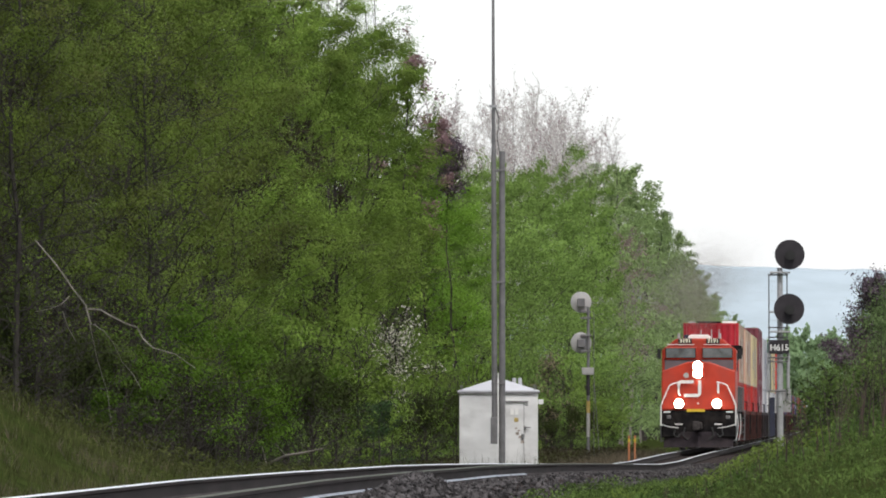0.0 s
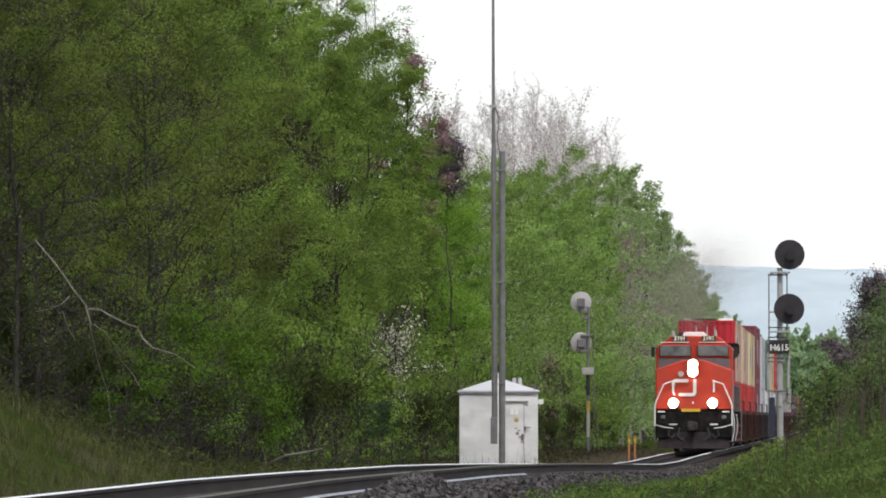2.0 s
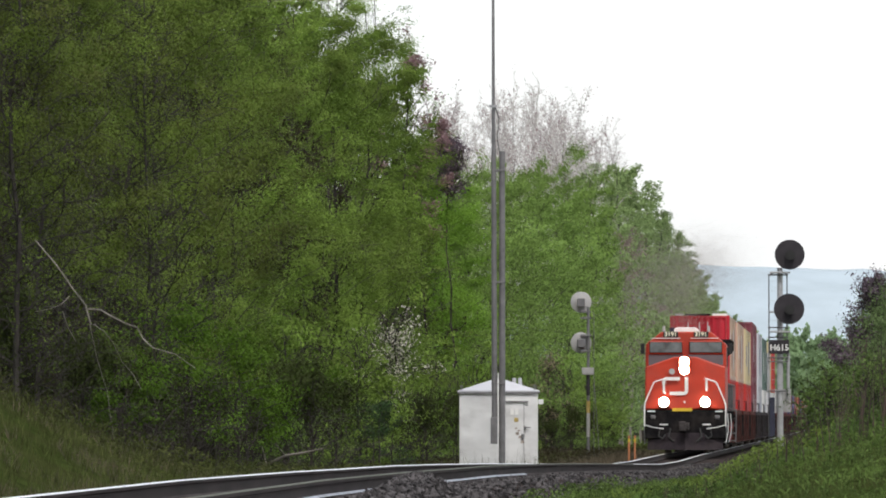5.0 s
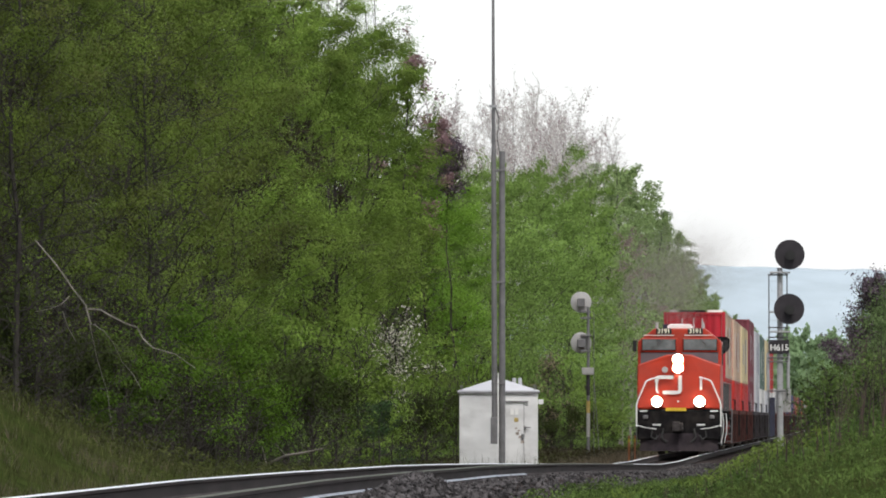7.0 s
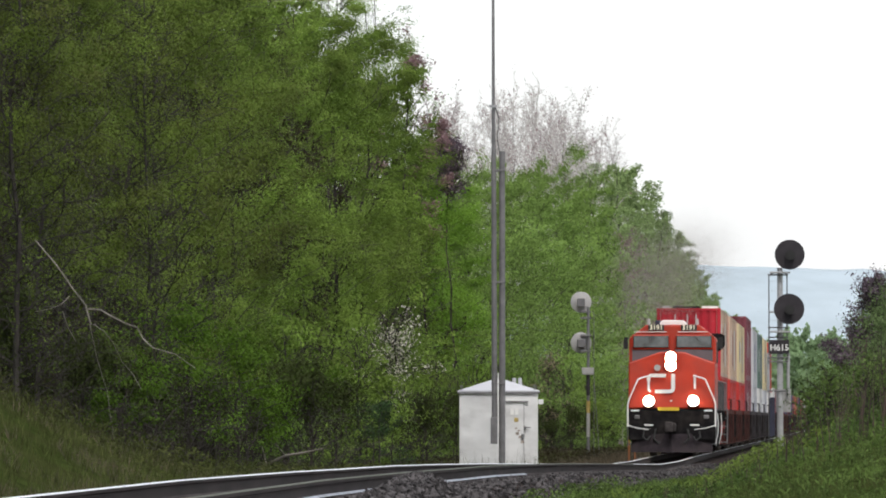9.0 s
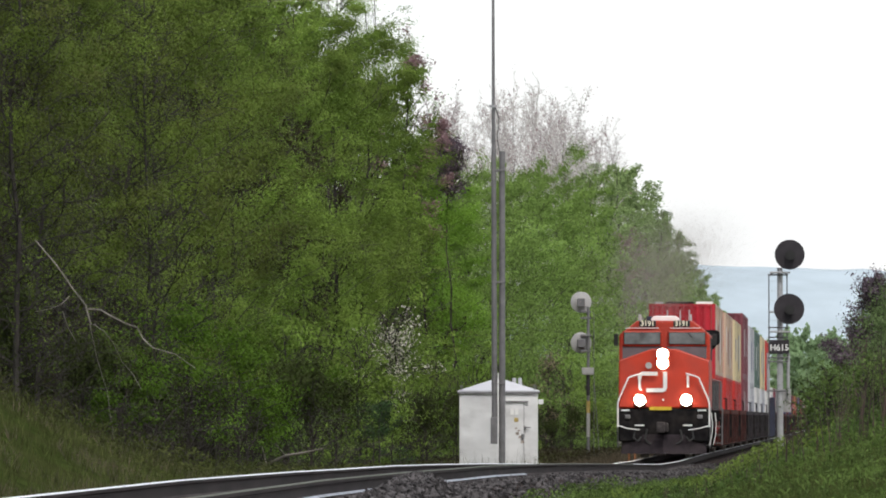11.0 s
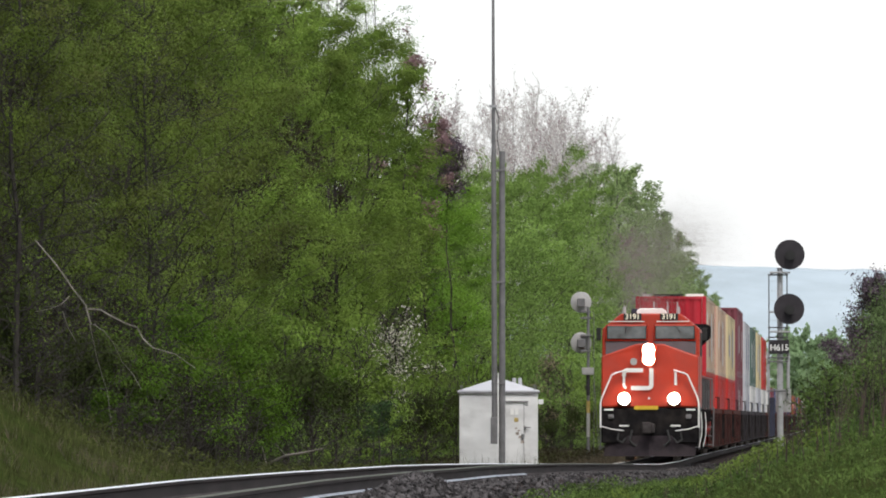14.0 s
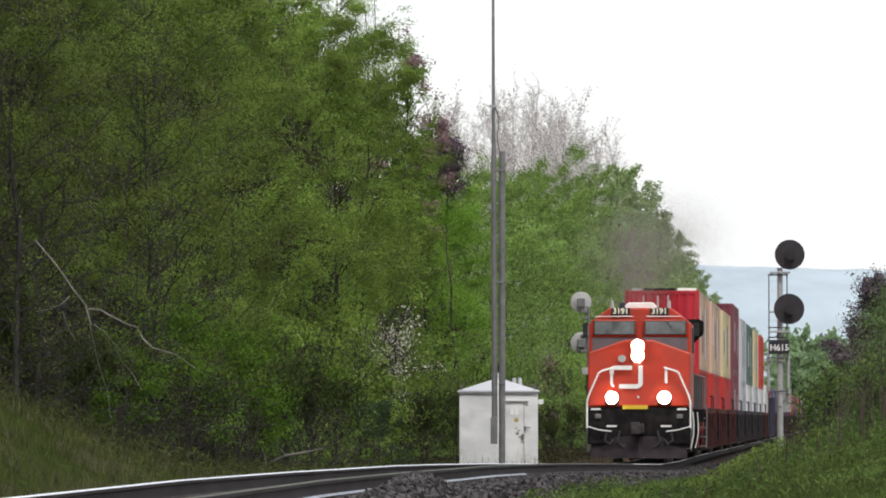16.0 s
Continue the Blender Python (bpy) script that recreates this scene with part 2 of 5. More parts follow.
# ---------------------------------------------------------------- track
def sweep(name, outline, ys, offset, dz, mat, parent, label=""):
    """An outline of (u, z) carried along the track, u metres beside its middle line."""
    verts, faces, n = [], [], len(outline)
    for y in ys:
        for u, z in outline:
            verts.append((track_x(y) + offset + u, y, rail_z(y) + dz + z))
    for j in range(len(ys) - 1):
        for i in range(n):
            k = (i + 1) % n
            faces.append((j * n + i, j * n + k, (j + 1) * n + k, (j + 1) * n + i))
    faces.append(tuple(range(n))[::-1])
    faces.append(tuple((len(ys) - 1) * n + i for i in range(n)))
    return mesh_object(name, verts, faces, mat, parent, label)


def build_track():
    ys = list(np.arange(-30, 300, 2.5)) + list(np.arange(300, 1220, 40.0))
    track = thing("railway_track", "single railway track of steel rails on wooden ties in grey ballast", "railway track", kind="structure")
    foot = [(-0.07, -0.185), (0.07, -0.185), (0.07, -0.172), (0.018, -0.155), (0.01, -0.05), (0.034, -0.038), (0.036, -0.006),
            (-0.036, -0.006), (-0.034, -0.038), (-0.01, -0.05), (-0.018, -0.155), (-0.07, -0.172)]
    crown = [(-0.036, -0.006), (0.036, -0.006), (0.034, 0.0), (0.02, 0.006), (0.0, 0.008), (-0.02, 0.006), (-0.034, 0.0)]
    for side in (-0.753, 0.753):
        r = sweep("rail", foot, ys, side, -0.008, M_rail, track, "rusty brown steel rail")
        if side < 0:
            sweep("rail_head", crown, ys, side, -0.008, M_railhead, r, "bright polished rail head")
        else:
            sweep("rail_head", crown, [y for y in ys if y < 181], side, -0.008, M_reflecthead, r, "rail head with the trees' dark reflection painted in")
            sweep("rail_head", crown, [y for y in ys if y > 179], side, -0.008, M_railhead, r, "bright polished rail head")
        if side > 0:
            sweep("rail_foot", [(0.024, -0.158), (0.074, -0.176), (0.074, -0.183), (0.024, -0.165)], list(np.arange(58, 121, 2.5)), side, 0.006, M_footsteel, r, "bright strip added for the sky's glint on the rail foot")
    bed = [(-2.6, -0.50), (-1.75, -0.215), (-1.3, -0.20), (-0.4, -0.235), (0.4, -0.235), (1.3, -0.20), (1.75, -0.215), (2.6, -0.50), (2.5, -0.8), (-2.5, -0.8)]
    sweep("ballast_bed", bed, ys, 0.0, 0.0, M_ballast, track)["kind"] = "stuff"
    return track


track = build_track()


def lay_ties():
    first = part("tie", bevel_all(box(bmesh.new(), -1.3, 1.3, -0.115, 0.115, -0.18, 0.0), 0.012, 1), M_tie, track)
    for i in range(300):
        y = 56 + 0.58 * i
        ob = first if i == 0 else new("tie", first.data)
        ob.parent = track
        ob.matrix_basis = pose(track_x(y), y, rail_z(y) - 0.193, 0, 0, -HEAD)


lay_ties()


def scatter_stones():
    """Crushed stone on the shoulders and a heap of spare ballast beside the rail."""
    rng = np.random.default_rng(3)
    base = np.array([(1, 0, 0), (-1, 0, 0), (0, 1, 0), (0, -1, 0), (0, 0, 1), (0, 0, -1)], float)
    tri = np.array([(0, 2, 4), (2, 1, 4), (1, 3, 4), (3, 0, 4), (2, 0, 5), (1, 2, 5), (3, 1, 5), (0, 3, 5)])
    spots = []
    for _ in range(13000):
        y = 58 + 185 * rng.random() ** 1.5
        u = rng.uniform(0.9, 3.3) if rng.random() < 0.75 else rng.uniform(-0.7, 0.7)
        z = rail_z(y) - (0.20 if u < 1.75 else min(0.20 + 0.33 * (u - 1.75), 0.50)) if abs(u) > 0.75 else rail_z(y) - 0.22
        spots.append((track_x(y) + u, y, z, rng.uniform(0.016, 0.050)))
    for _ in range(4400):
        a, r = rng.uniform(0, 2 * math.pi), abs(rng.normal(0, 0.5))
        y = 78 + 3.4 * r * math.sin(a) * 2.0
        u = 1.55 + 0.62 * r * math.cos(a)
        z = rail_z(y) - 0.22 + 0.26 * math.exp(-2.6 * r * r) * rng.uniform(0.6, 1.0)
        if u > 0.95:
            spots.append((track_x(y) + u, y, z, rng.uniform(0.020, 0.048)))
    verts, faces = [], []
    for i, (x, y, z, r) in enumerate(spots):
        s = r * rng.uniform(0.6, 1.25, 3)
        v = base * s * rng.uniform(0.75, 1.25, (6, 1))
        v = v @ np.array(Euler((i * 1.1, i * 0.7, i * 1.9)).to_matrix())
        verts.append(v + (x, y, z))
        faces.append(tri + 6 * i)
    ob = mesh_object("ballast_stones", np.concatenate(verts), np.concatenate(faces), M_stone)
    tagged(ob, "loose grey crushed ballast stones heaped along the rail", "ballast", kind="stuff")


scatter_stones()

# ---------------------------------------------------------------- plants
def leaf_quads(centres, size, rng, facing=None, slim=1.0):
    """Small pointed leaves; facing: the way each leaf roughly looks (outwards from its twig)."""
    n = len(centres)
    up = rng.normal(size=(n, 3))
    if facing is not None:
        up = facing / (np.linalg.norm(facing, axis=1)[:, None] + 1e-9) + 0.45 * up
    up /= np.linalg.norm(up, axis=1)[:, None]
    a = np.cross(up, rng.normal(size=(n, 3)))
    a /= np.linalg.norm(a, axis=1)[:, None]
    b = np.cross(up, a) * slim
    s = (size * rng.uniform(0.6, 1.35, n))[:, None]
    v = np.stack([centres - a * s * 0.5 - b * s * 0.24, centres - a * s * 0.4 + b * s * 0.28, centres + a * s * 0.6], axis=1).reshape(-1, 3)
    f = np.arange(3 * n).reshape(-1, 3)
    return v, f


def tubes(segments, sides=3):
    """Tapered limbs from rows (ax, ay, az, ra, bx, by, bz, rb)."""
    s = np.array(segments)
    n = len(s)
    a, ra, b, rb = s[:, 0:3], s[:, 3], s[:, 4:7], s[:, 7]
    d = b - a
    d /= np.linalg.norm(d, axis=1)[:, None] + 1e-9
    h = np.where(np.abs(d[:, 2:3]) > 0.9, np.array([[1.0, 0, 0]]), np.array([[0, 0, 1.0]]))
    p = np.cross(d, h)
    p /= np.linalg.norm(p, axis=1)[:, None]
    q = np.cross(d, p)
    ring = []
    for k in range(sides):
        w = 2 * math.pi * k / sides
        o = p * math.cos(w) + q * math.sin(w)
        ring.append((a + o * ra[:, None], b + o * rb[:, None]))
    v = np.stack([r[0] for r in ring] + [r[1] for r in ring], axis=1).reshape(-1, 3)
    base = np.arange(n)[:, None] * 2 * sides
    f = np.concatenate([base + np.array([[k, (k + 1) % sides, sides + (k + 1) % sides, sides + k]]) for k in range(sides)])
    return v, f


def grow(rng, H, R, limbs, base, twigs, lift=0.5, wander=0.25, sub=5, thick=1.0, gaps=0.0):
    """A trunk with limbs and twigs; returns limb segments and twig points with a weight."""
    seg, tips = [], []
    n, rng_shift = 9, 37.0 * rng.random()
    pts = [np.array([0.0, 0.0, -0.2])]
    for i in range(1, n + 1):
        pts.append(np.array([0, 0, -0.2 + (H + 0.2) * i / n]) + np.append(rng.normal(0, wander * i / n, 2), 0))
    rad = lambda f: thick * (0.012 * H * (1 - 0.92 * f) + 0.012)
    for i in range(n):
        seg.append((*pts[i], rad(i / n), *pts[i + 1], rad((i + 1) / n)))
    for k in range(limbs):
        f = base + (1 - base) * ((k + rng.random()) / limbs) * 0.97
        i = min(n - 1, int(f * n))
        w = f * n - i
        p = pts[i] * (1 - w) + pts[i + 1] * w
        g = (f - base) / (1 - base)
        reach = R * (0.35 + 0.65 * math.sin(math.pi * min(1.0, 0.25 + 0.75 * (1 - g)) * 0.5 + 0.2)) * (1 - 0.55 * g ** 2.4) * rng.uniform(0.7, 1.15)
        az = k * 2.4 + rng.uniform(-0.5, 0.5)
        d = np.array([math.cos(az), math.sin(az), lift * rng.uniform(0.5, 1.3) + 0.5 * g])
        d /= np.linalg.norm(d)
        r0, m = rad(f) * 0.2, 5
        for j in range(m):
            q = p + d * reach / m
            d = d + rng.normal(0, 0.28, 3) + np.array([0, 0, 0.03])
            d /= np.linalg.norm(d)
            seg.append((*p, r0 * (1 - j / m) + 0.006, *q, r0 * (1 - (j + 1) / m) + 0.006))
            for _ in range(sub):
                c = p + (q - p) * rng.random()
                e = d * 0.5 + rng.normal(0, 0.6, 3) + np.array([0, 0, 0.15])
                e /= np.linalg.norm(e)
                ln = reach * rng.uniform(0.16, 0.36) * (1.1 - 0.5 * j / m)
                t = c + e * ln
                if rng.random() < twigs:
                    seg.append((*c, 0.009, *t, 0.004))
                if noise.noise(Vector(c) * 0.45 + Vector((rng_shift, 0, 0))) > gaps:
                    tips.append((*c, *t))
            p = q
        tips.append((*p, *(p + d * 0.3)))
    tips.append((*pts[-2], *pts[-1]))
    return seg, np.array(tips)


def tree(name, seed, H, R, leaves, size, leaf_mat, label, category="tree", limbs=30, base=0.12, bark=None, spread=0.16, lift=0.5, sub=5, twig_share=1, thick=1.0, view_side=False, gaps=0.0):
    rng = np.random.default_rng(seed)
    seg, tips = grow(rng, H, R, limbs, base, twig_share, lift, 0.02 * H, sub, thick, gaps)
    if view_side:
        # most leaves are kept on the side turned to the track and the camera
        tips = tips[(tips[:, 3] > 0.02 * R) | (rng.random(len(tips)) < 0.12)]
    root = thing(name, label, category)
    v, f = tubes(seg)
    mesh_object("trunk", v, f, bark or M_bark, root)
    if leaves:
        pick = rng.integers(0, len(tips), leaves)
        w = rng.random((leaves, 1)) ** 0.8
        c = tips[pick, :3] * (1 - w) + tips[pick, 3:] * w + rng.normal(0, spread, (leaves, 3)) * np.array([1.15, 1.15, 0.6])
        out = c - np.array([0, 0, 0.25])
        out[:, 2] = 0.0
        away = c - tips[pick, :3]
        away /= np.linalg.norm(away, axis=1)[:, None] + 1e-6
        out /= np.linalg.norm(out, axis=1)[:, None] + 1e-6
        v, f = leaf_quads(c, size, rng, 0.9 * away + 0.55 * out + np.array([0, 0, 0.45]))
        mesh_object("crown", v, f, leaf_mat, root)
    return root


TREE_LABEL = "tall leafy deciduous tree in spring green at the wood's edge"


GREEN_Y = [120, 200, 225, 250, 278, 292, 304, 318, 340, 400, 470, 520, 560, 620, 680, 750, 900, 1300]
GREEN_H = [13.5, 15.5, 16.2, 16.6, 17.0, 15.0, 12.6, 12.4, 13.0, 15.0, 18.2, 20.4, 21.4, 20.4, 19.5, 18.2, 17, 17]


def plant_line(protos, ys, us, rng, group, height=None, hs=(0.92, 1.08), own=18.0, turn=180):
    """Copies of the prototypes at distances ys and offsets us beside the track; height(y) is the wanted height, own the prototypes'."""
    for i, (y, u) in enumerate(zip(ys, us)):
        src = protos[int(rng.integers(0, len(protos)))]
        x = track_x(y) + u
        s = rng.uniform(*hs)
        tall = s * (height(y) / own if height else 1.0)
        c = copy_thing(src, pose(x, y, ground_z(x, y) - 0.05, 0, 0, -25 + rng.uniform(-turn, turn)))
        wide = tall if not height else 0.5 * (tall + s)
        c.scale = (wide, wide, tall)
        c["group"] = group


def discard(protos):
    for p in protos:
        for o in (*p.children_recursive, p):
            bpy.data.objects.remove(o)


def build_woods():
    rng = np.random.default_rng(11)
    green = lambda y: float(np.interp(y, GREEN_Y, GREEN_H))
    near_olive = [tree("deciduous_tree", 20 + i, 15.0, 3.9, 30000, 0.067, M_leaf[0], TREE_LABEL, limbs=48, base=0.16, sub=9, twig_share=0.12, thick=0.45, gaps=0.16, view_side=True) for i in range(3)]
    near_fresh = [tree("deciduous_tree", 30 + i, 18.0, 4.0, 29000, 0.078, M_leaf[1], TREE_LABEL, limbs=50, base=0.06, sub=9, twig_share=0.12, thick=0.45, gaps=0.16, view_side=True) for i in range(3)]
    edge = "wood beside the railway"
    ys = np.arange(124, 206, 6.4)
    plant_line(near_olive, ys + rng.uniform(-1, 1, len(ys)), -11.8 + rng.uniform(-1.2, 1.2, len(ys)), rng, edge, green, own=15.0, turn=45)
    ys = np.arange(210, 288, 6.6)
    plant_line(near_fresh, ys + rng.uniform(-1, 1, len(ys)), -11.4 - 2.0 * (ys > 260) + rng.uniform(-1.0, 1.0, len(ys)), rng, edge, green, (0.95, 1.05), turn=45)
    plant_line(near_fresh, [243.0, 251.0, 266.0, 272.0], [-14.0, -14.6, -13.6, -14.4], rng, edge, lambda y: 17.0, (1.0, 1.02), turn=45)
    near_bright = [tree("deciduous_tree", 33 + i, 13.0, 3.4, 21000, 0.080, M_bright, "fresh bright green leafy tree at the wood's edge", limbs=44, base=0.02, sub=8, twig_share=0.12, thick=0.45, gaps=0.08, view_side=True) for i in range(2)]
    plant_line(near_bright, [287.0, 293.5, 299.0, 305.0, 311.0], [-12.2, -11.7, -11.6, -11.3, -11.5], rng, edge, green, (0.96, 1.04), own=13.0, turn=40)
    thin = [tree("thinly_leaved_tree", 44 + i, 12.0, 2.3, 4600, 0.062, M_leaf[0], "dark twiggy tree with few young leaves at the wood's edge", limbs=46, base=0.1, sub=8, twig_share=0.75, lift=0.35, thick=0.5, gaps=-0.2) for i in range(2)]
    plant_line(thin, [162.0, 143.0, 171.0, 136.0], [-9.7, -10.0, -10.4, -9.6], rng, "dark twiggy trees", None, (0.85, 1.0))
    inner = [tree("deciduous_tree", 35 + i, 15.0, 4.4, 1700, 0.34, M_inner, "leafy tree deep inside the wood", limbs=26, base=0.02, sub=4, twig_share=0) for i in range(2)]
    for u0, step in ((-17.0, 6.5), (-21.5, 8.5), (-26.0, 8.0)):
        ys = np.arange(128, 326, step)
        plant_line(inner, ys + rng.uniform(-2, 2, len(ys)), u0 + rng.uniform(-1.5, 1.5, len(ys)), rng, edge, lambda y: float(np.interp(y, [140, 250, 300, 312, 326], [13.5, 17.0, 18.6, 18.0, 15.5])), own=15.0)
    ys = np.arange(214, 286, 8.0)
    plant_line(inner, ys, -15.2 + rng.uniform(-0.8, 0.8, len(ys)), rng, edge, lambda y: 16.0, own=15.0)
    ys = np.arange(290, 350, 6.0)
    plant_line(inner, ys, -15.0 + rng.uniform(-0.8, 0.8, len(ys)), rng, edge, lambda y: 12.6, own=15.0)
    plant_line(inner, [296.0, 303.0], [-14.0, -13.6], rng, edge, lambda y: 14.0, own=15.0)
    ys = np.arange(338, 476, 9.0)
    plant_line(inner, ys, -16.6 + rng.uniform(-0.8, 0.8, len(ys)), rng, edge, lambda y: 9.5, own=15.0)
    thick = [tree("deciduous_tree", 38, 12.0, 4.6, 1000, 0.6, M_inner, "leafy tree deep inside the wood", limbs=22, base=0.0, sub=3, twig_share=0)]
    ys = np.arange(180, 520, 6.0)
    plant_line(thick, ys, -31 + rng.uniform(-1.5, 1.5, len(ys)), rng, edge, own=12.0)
    mid = [tree("deciduous_tree", 40 + i, 14.0, 3.7, 8200, 0.125, M_leaf[2], "leafy mid-green deciduous tree at the wood's edge", limbs=36, base=0.04, sub=6, twig_share=0.15, thick=0.5, view_side=True, gaps=-0.15) for i in range(3)]
    ys = np.arange(313, 470, 6.0)
    plant_line(mid, ys, -11.2 + rng.uniform(-1.3, 1.3, len(ys)), rng, edge, green, own=14.0, turn=50)
    plant_line(mid, [322, 330, 338, 347, 356, 366], [-14.6, -13.6, -15.0, -14.4, -15.2, -14.2], rng, edge, lambda y: 14.4, own=14.0, turn=50)
    bare = [tree("bare_tree", 50 + i, 18.0, 3.9, 420, 0.12, M_leaf[5], "tall bare tree with fine grey branches and few buds", limbs=26, base=0.35, bark=M_twig, lift=1.5, sub=6, thick=0.55) for i in range(3)]
    ys = np.concatenate([np.arange(335, 430, 6.5), np.arange(430, 588, 4.8)])
    plant_line(bare, ys, -13.6 + rng.uniform(-2.0, 1.6, len(ys)), rng, "bare trees in the wood", lambda y: float(np.interp(y, [338, 370, 426, 513, 560, 640], [16.2, 17.0, 20.0, 23.2, 22, 21])))
    grey = [tree("bare_tree", 54 + i, 17.0, 3.2, 1500, 0.13, M_leaf[5], "bare grey-brown tree before the far green wood", limbs=24, base=0.3, bark=M_greytwig, lift=1.3, sub=6, thick=0.5) for i in range(2)]
    plant_line(grey, [492, 503, 514, 527, 541], [-9.6, -10.2, -9.7, -10.3, -9.8], rng, "bare trees in the wood", lambda y: 17.0, hs=(0.85, 1.05))
    far = [tree("deciduous_tree", 60 + i, 18.0, 4.4, 4400, 0.22, M_leaf[3], "distant leafy tree along the railway", limbs=28, base=0.04, sub=5, twig_share=0, view_side=True, gaps=-0.4) for i in range(3)]
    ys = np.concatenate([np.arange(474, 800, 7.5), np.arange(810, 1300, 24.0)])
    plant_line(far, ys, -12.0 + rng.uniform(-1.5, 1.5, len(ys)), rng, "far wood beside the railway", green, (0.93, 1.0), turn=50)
    bush = [tree("shrub", 70 + i, 3.4, 2.0, 3800, 0.085, M_leaf[i % 2 + 1], "leafy green shrub at the foot of the wood", "shrub", limbs=20, base=0.04, lift=0.9, twig_share=0.3) for i in range(3)]
    ys = np.concatenate([np.arange(197, 290, 4.4), np.arange(296, 460, 9)])
    plant_line(bush, ys, -8.8 + rng.uniform(-1.0, 0.6, len(ys)), rng, "shrubs at the foot of the wood", hs=(0.6, 1.3))
    young = [tree("young_maple", 171 + i, 3.8, 1.9, 3200, 0.085, M_young, "young bright green broad-leaved bush under the wood's edge", "shrub", limbs=22, base=0.05, lift=0.9, twig_share=0.3) for i in range(2)]
    plant_line(young, [151, 157, 165, 171, 177, 183, 189, 246], [-9.2, -9.0, -9.0, -9.6, -8.9, -9.2, -8.7, -8.6], rng, "bright young bushes", hs=(0.7, 1.1))
    spruce = [tree("spruce_sapling", 175 + i, 3.4, 1.7, 5200, 0.06, M_needle, "small dark green spruce sapling at the wood's foot", "conifer", limbs=17, base=0.06, lift=0.05, spread=0.09, sub=8, twig_share=0.6) for i in range(2)]
    plant_line(spruce, [204.0, 209.0], [-7.2, -7.7], rng, "spruce saplings", hs=(0.6, 0.75))
    under = [tree("shrub", 74 + i, 3.0, 1.9, 3400, 0.085, M_under, "brownish shrub under the wood's edge, its leaves darkened as shade", "shrub", limbs=24, base=0.02, lift=0.9, twig_share=0.6) for i in range(2)]
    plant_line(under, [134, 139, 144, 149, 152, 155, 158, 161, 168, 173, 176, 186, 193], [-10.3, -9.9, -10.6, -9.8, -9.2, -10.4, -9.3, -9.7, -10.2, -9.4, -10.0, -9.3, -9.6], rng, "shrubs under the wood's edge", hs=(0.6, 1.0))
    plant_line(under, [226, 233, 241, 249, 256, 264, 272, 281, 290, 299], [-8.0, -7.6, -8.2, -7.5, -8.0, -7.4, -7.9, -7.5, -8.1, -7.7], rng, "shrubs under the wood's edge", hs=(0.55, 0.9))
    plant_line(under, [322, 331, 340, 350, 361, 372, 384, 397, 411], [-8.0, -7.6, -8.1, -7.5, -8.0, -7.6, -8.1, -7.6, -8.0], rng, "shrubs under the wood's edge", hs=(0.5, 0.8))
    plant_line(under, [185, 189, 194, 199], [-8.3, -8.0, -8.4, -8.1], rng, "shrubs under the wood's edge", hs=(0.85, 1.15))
    y, u = 216.0, -7.6
    x = track_x(y) + u
    t = tree("blossoming_shrub", 77, 5.0, 1.7, 1500, 0.07, M_leaf[6], "tall slender shrub with loose white blossom", "shrub", limbs=24, base=0.45, lift=1.3, spread=0.13, thick=0.4)
    t.matrix_basis = pose(x, y, ground_z(x, y) - 0.05)
    y, x = 281.0, -1.45
    t = tree("aspen_tree", 79, 16.4, 2.5, 7000, 0.125, M_leaf[1], "tall aspen with pinkish leaves added for colour fringing at its tips", limbs=38, base=0.2, lift=1.1, spread=0.10, thick=0.5, gaps=0.1)
    t.matrix_basis = pose(x, y, ground_z(x, y) - 0.05)
    # pinkish leaves in small bunches on the outer twigs, added for the lens's colour fringe
    rb = np.random.default_rng(79)
    ends = np.array([q.co[:] for q in t.children[1].data.vertices])[::3]
    ends = ends[(np.hypot(ends[:, 0], ends[:, 1]) > 0.9 + 0.07 * (15 - ends[:, 2])) & (ends[:, 2] > 10.5)]
    ends = np.repeat(ends[rb.integers(0, len(ends), 150)] * np.array([1.06, 1.06, 1.02]), 16, axis=0)
    v, f = leaf_quads(ends + rb.normal(0, 0.12, ends.shape), 0.14, rb)
    mesh_object("young_leaves", v, f, M_leaf[5], t, "pinkish leaves added for colour fringing")
    copy_thing(t, pose(-0.75, 284.0, ground_z(-0.75, 284.0) - 0.05, 0, 0, 130)).scale = (0.9, 0.9, 0.86)
    y, x = 287.0, 0.30
    t = tree("copper_tree", 80, 12.9, 1.3, 4600, 0.11, M_leaf[4], "dark copper-leaved tree at the wood's edge", limbs=26, base=0.83, sub=7, thick=0.4, gaps=-0.2, lift=0.8)
    t.matrix_basis = pose(x, y, ground_z(x, y) - 0.05)
    y, u = 338.0, -8.2
    x = track_x(y) + u
    t = tree("bronze_shrub", 78, 4.6, 1.9, 1300, 0.12, M_bronze, "shrub with bronze-pink young leaves beside the signal", "shrub", limbs=22, base=0.06, lift=1.0)
    t.matrix_basis = pose(x, y, ground_z(x, y) - 0.05)
    discard(thin + grey + near_bright + young + spruce + near_olive + near_fresh + inner + thick + mid + bare + far)
    # right of the track
    x, y = 12.95, 214.0
    t = tree("purple_leaved_tree", 85, 5.1, 1.6, 13000, 0.085, M_leaf[4], "small dark purple-leaved tree above the bank", limbs=54, base=0.37, lift=0.6, sub=9, twig_share=0.2, spread=0.085, gaps=0.0)
    t.matrix_basis = pose(x, y, ground_z(x, y) - 0.1)
    spots = [(240, 7.2), (216, 7.2), (206, 7.3), (226, 7.7), (252, 7.2), (268, 8.0), (290, 7.8), (196, 7.7), (206, 8.6), (232, 7.6), (300, 9.2), (287, 8.8), (276, 8.3), (262, 7.9)]
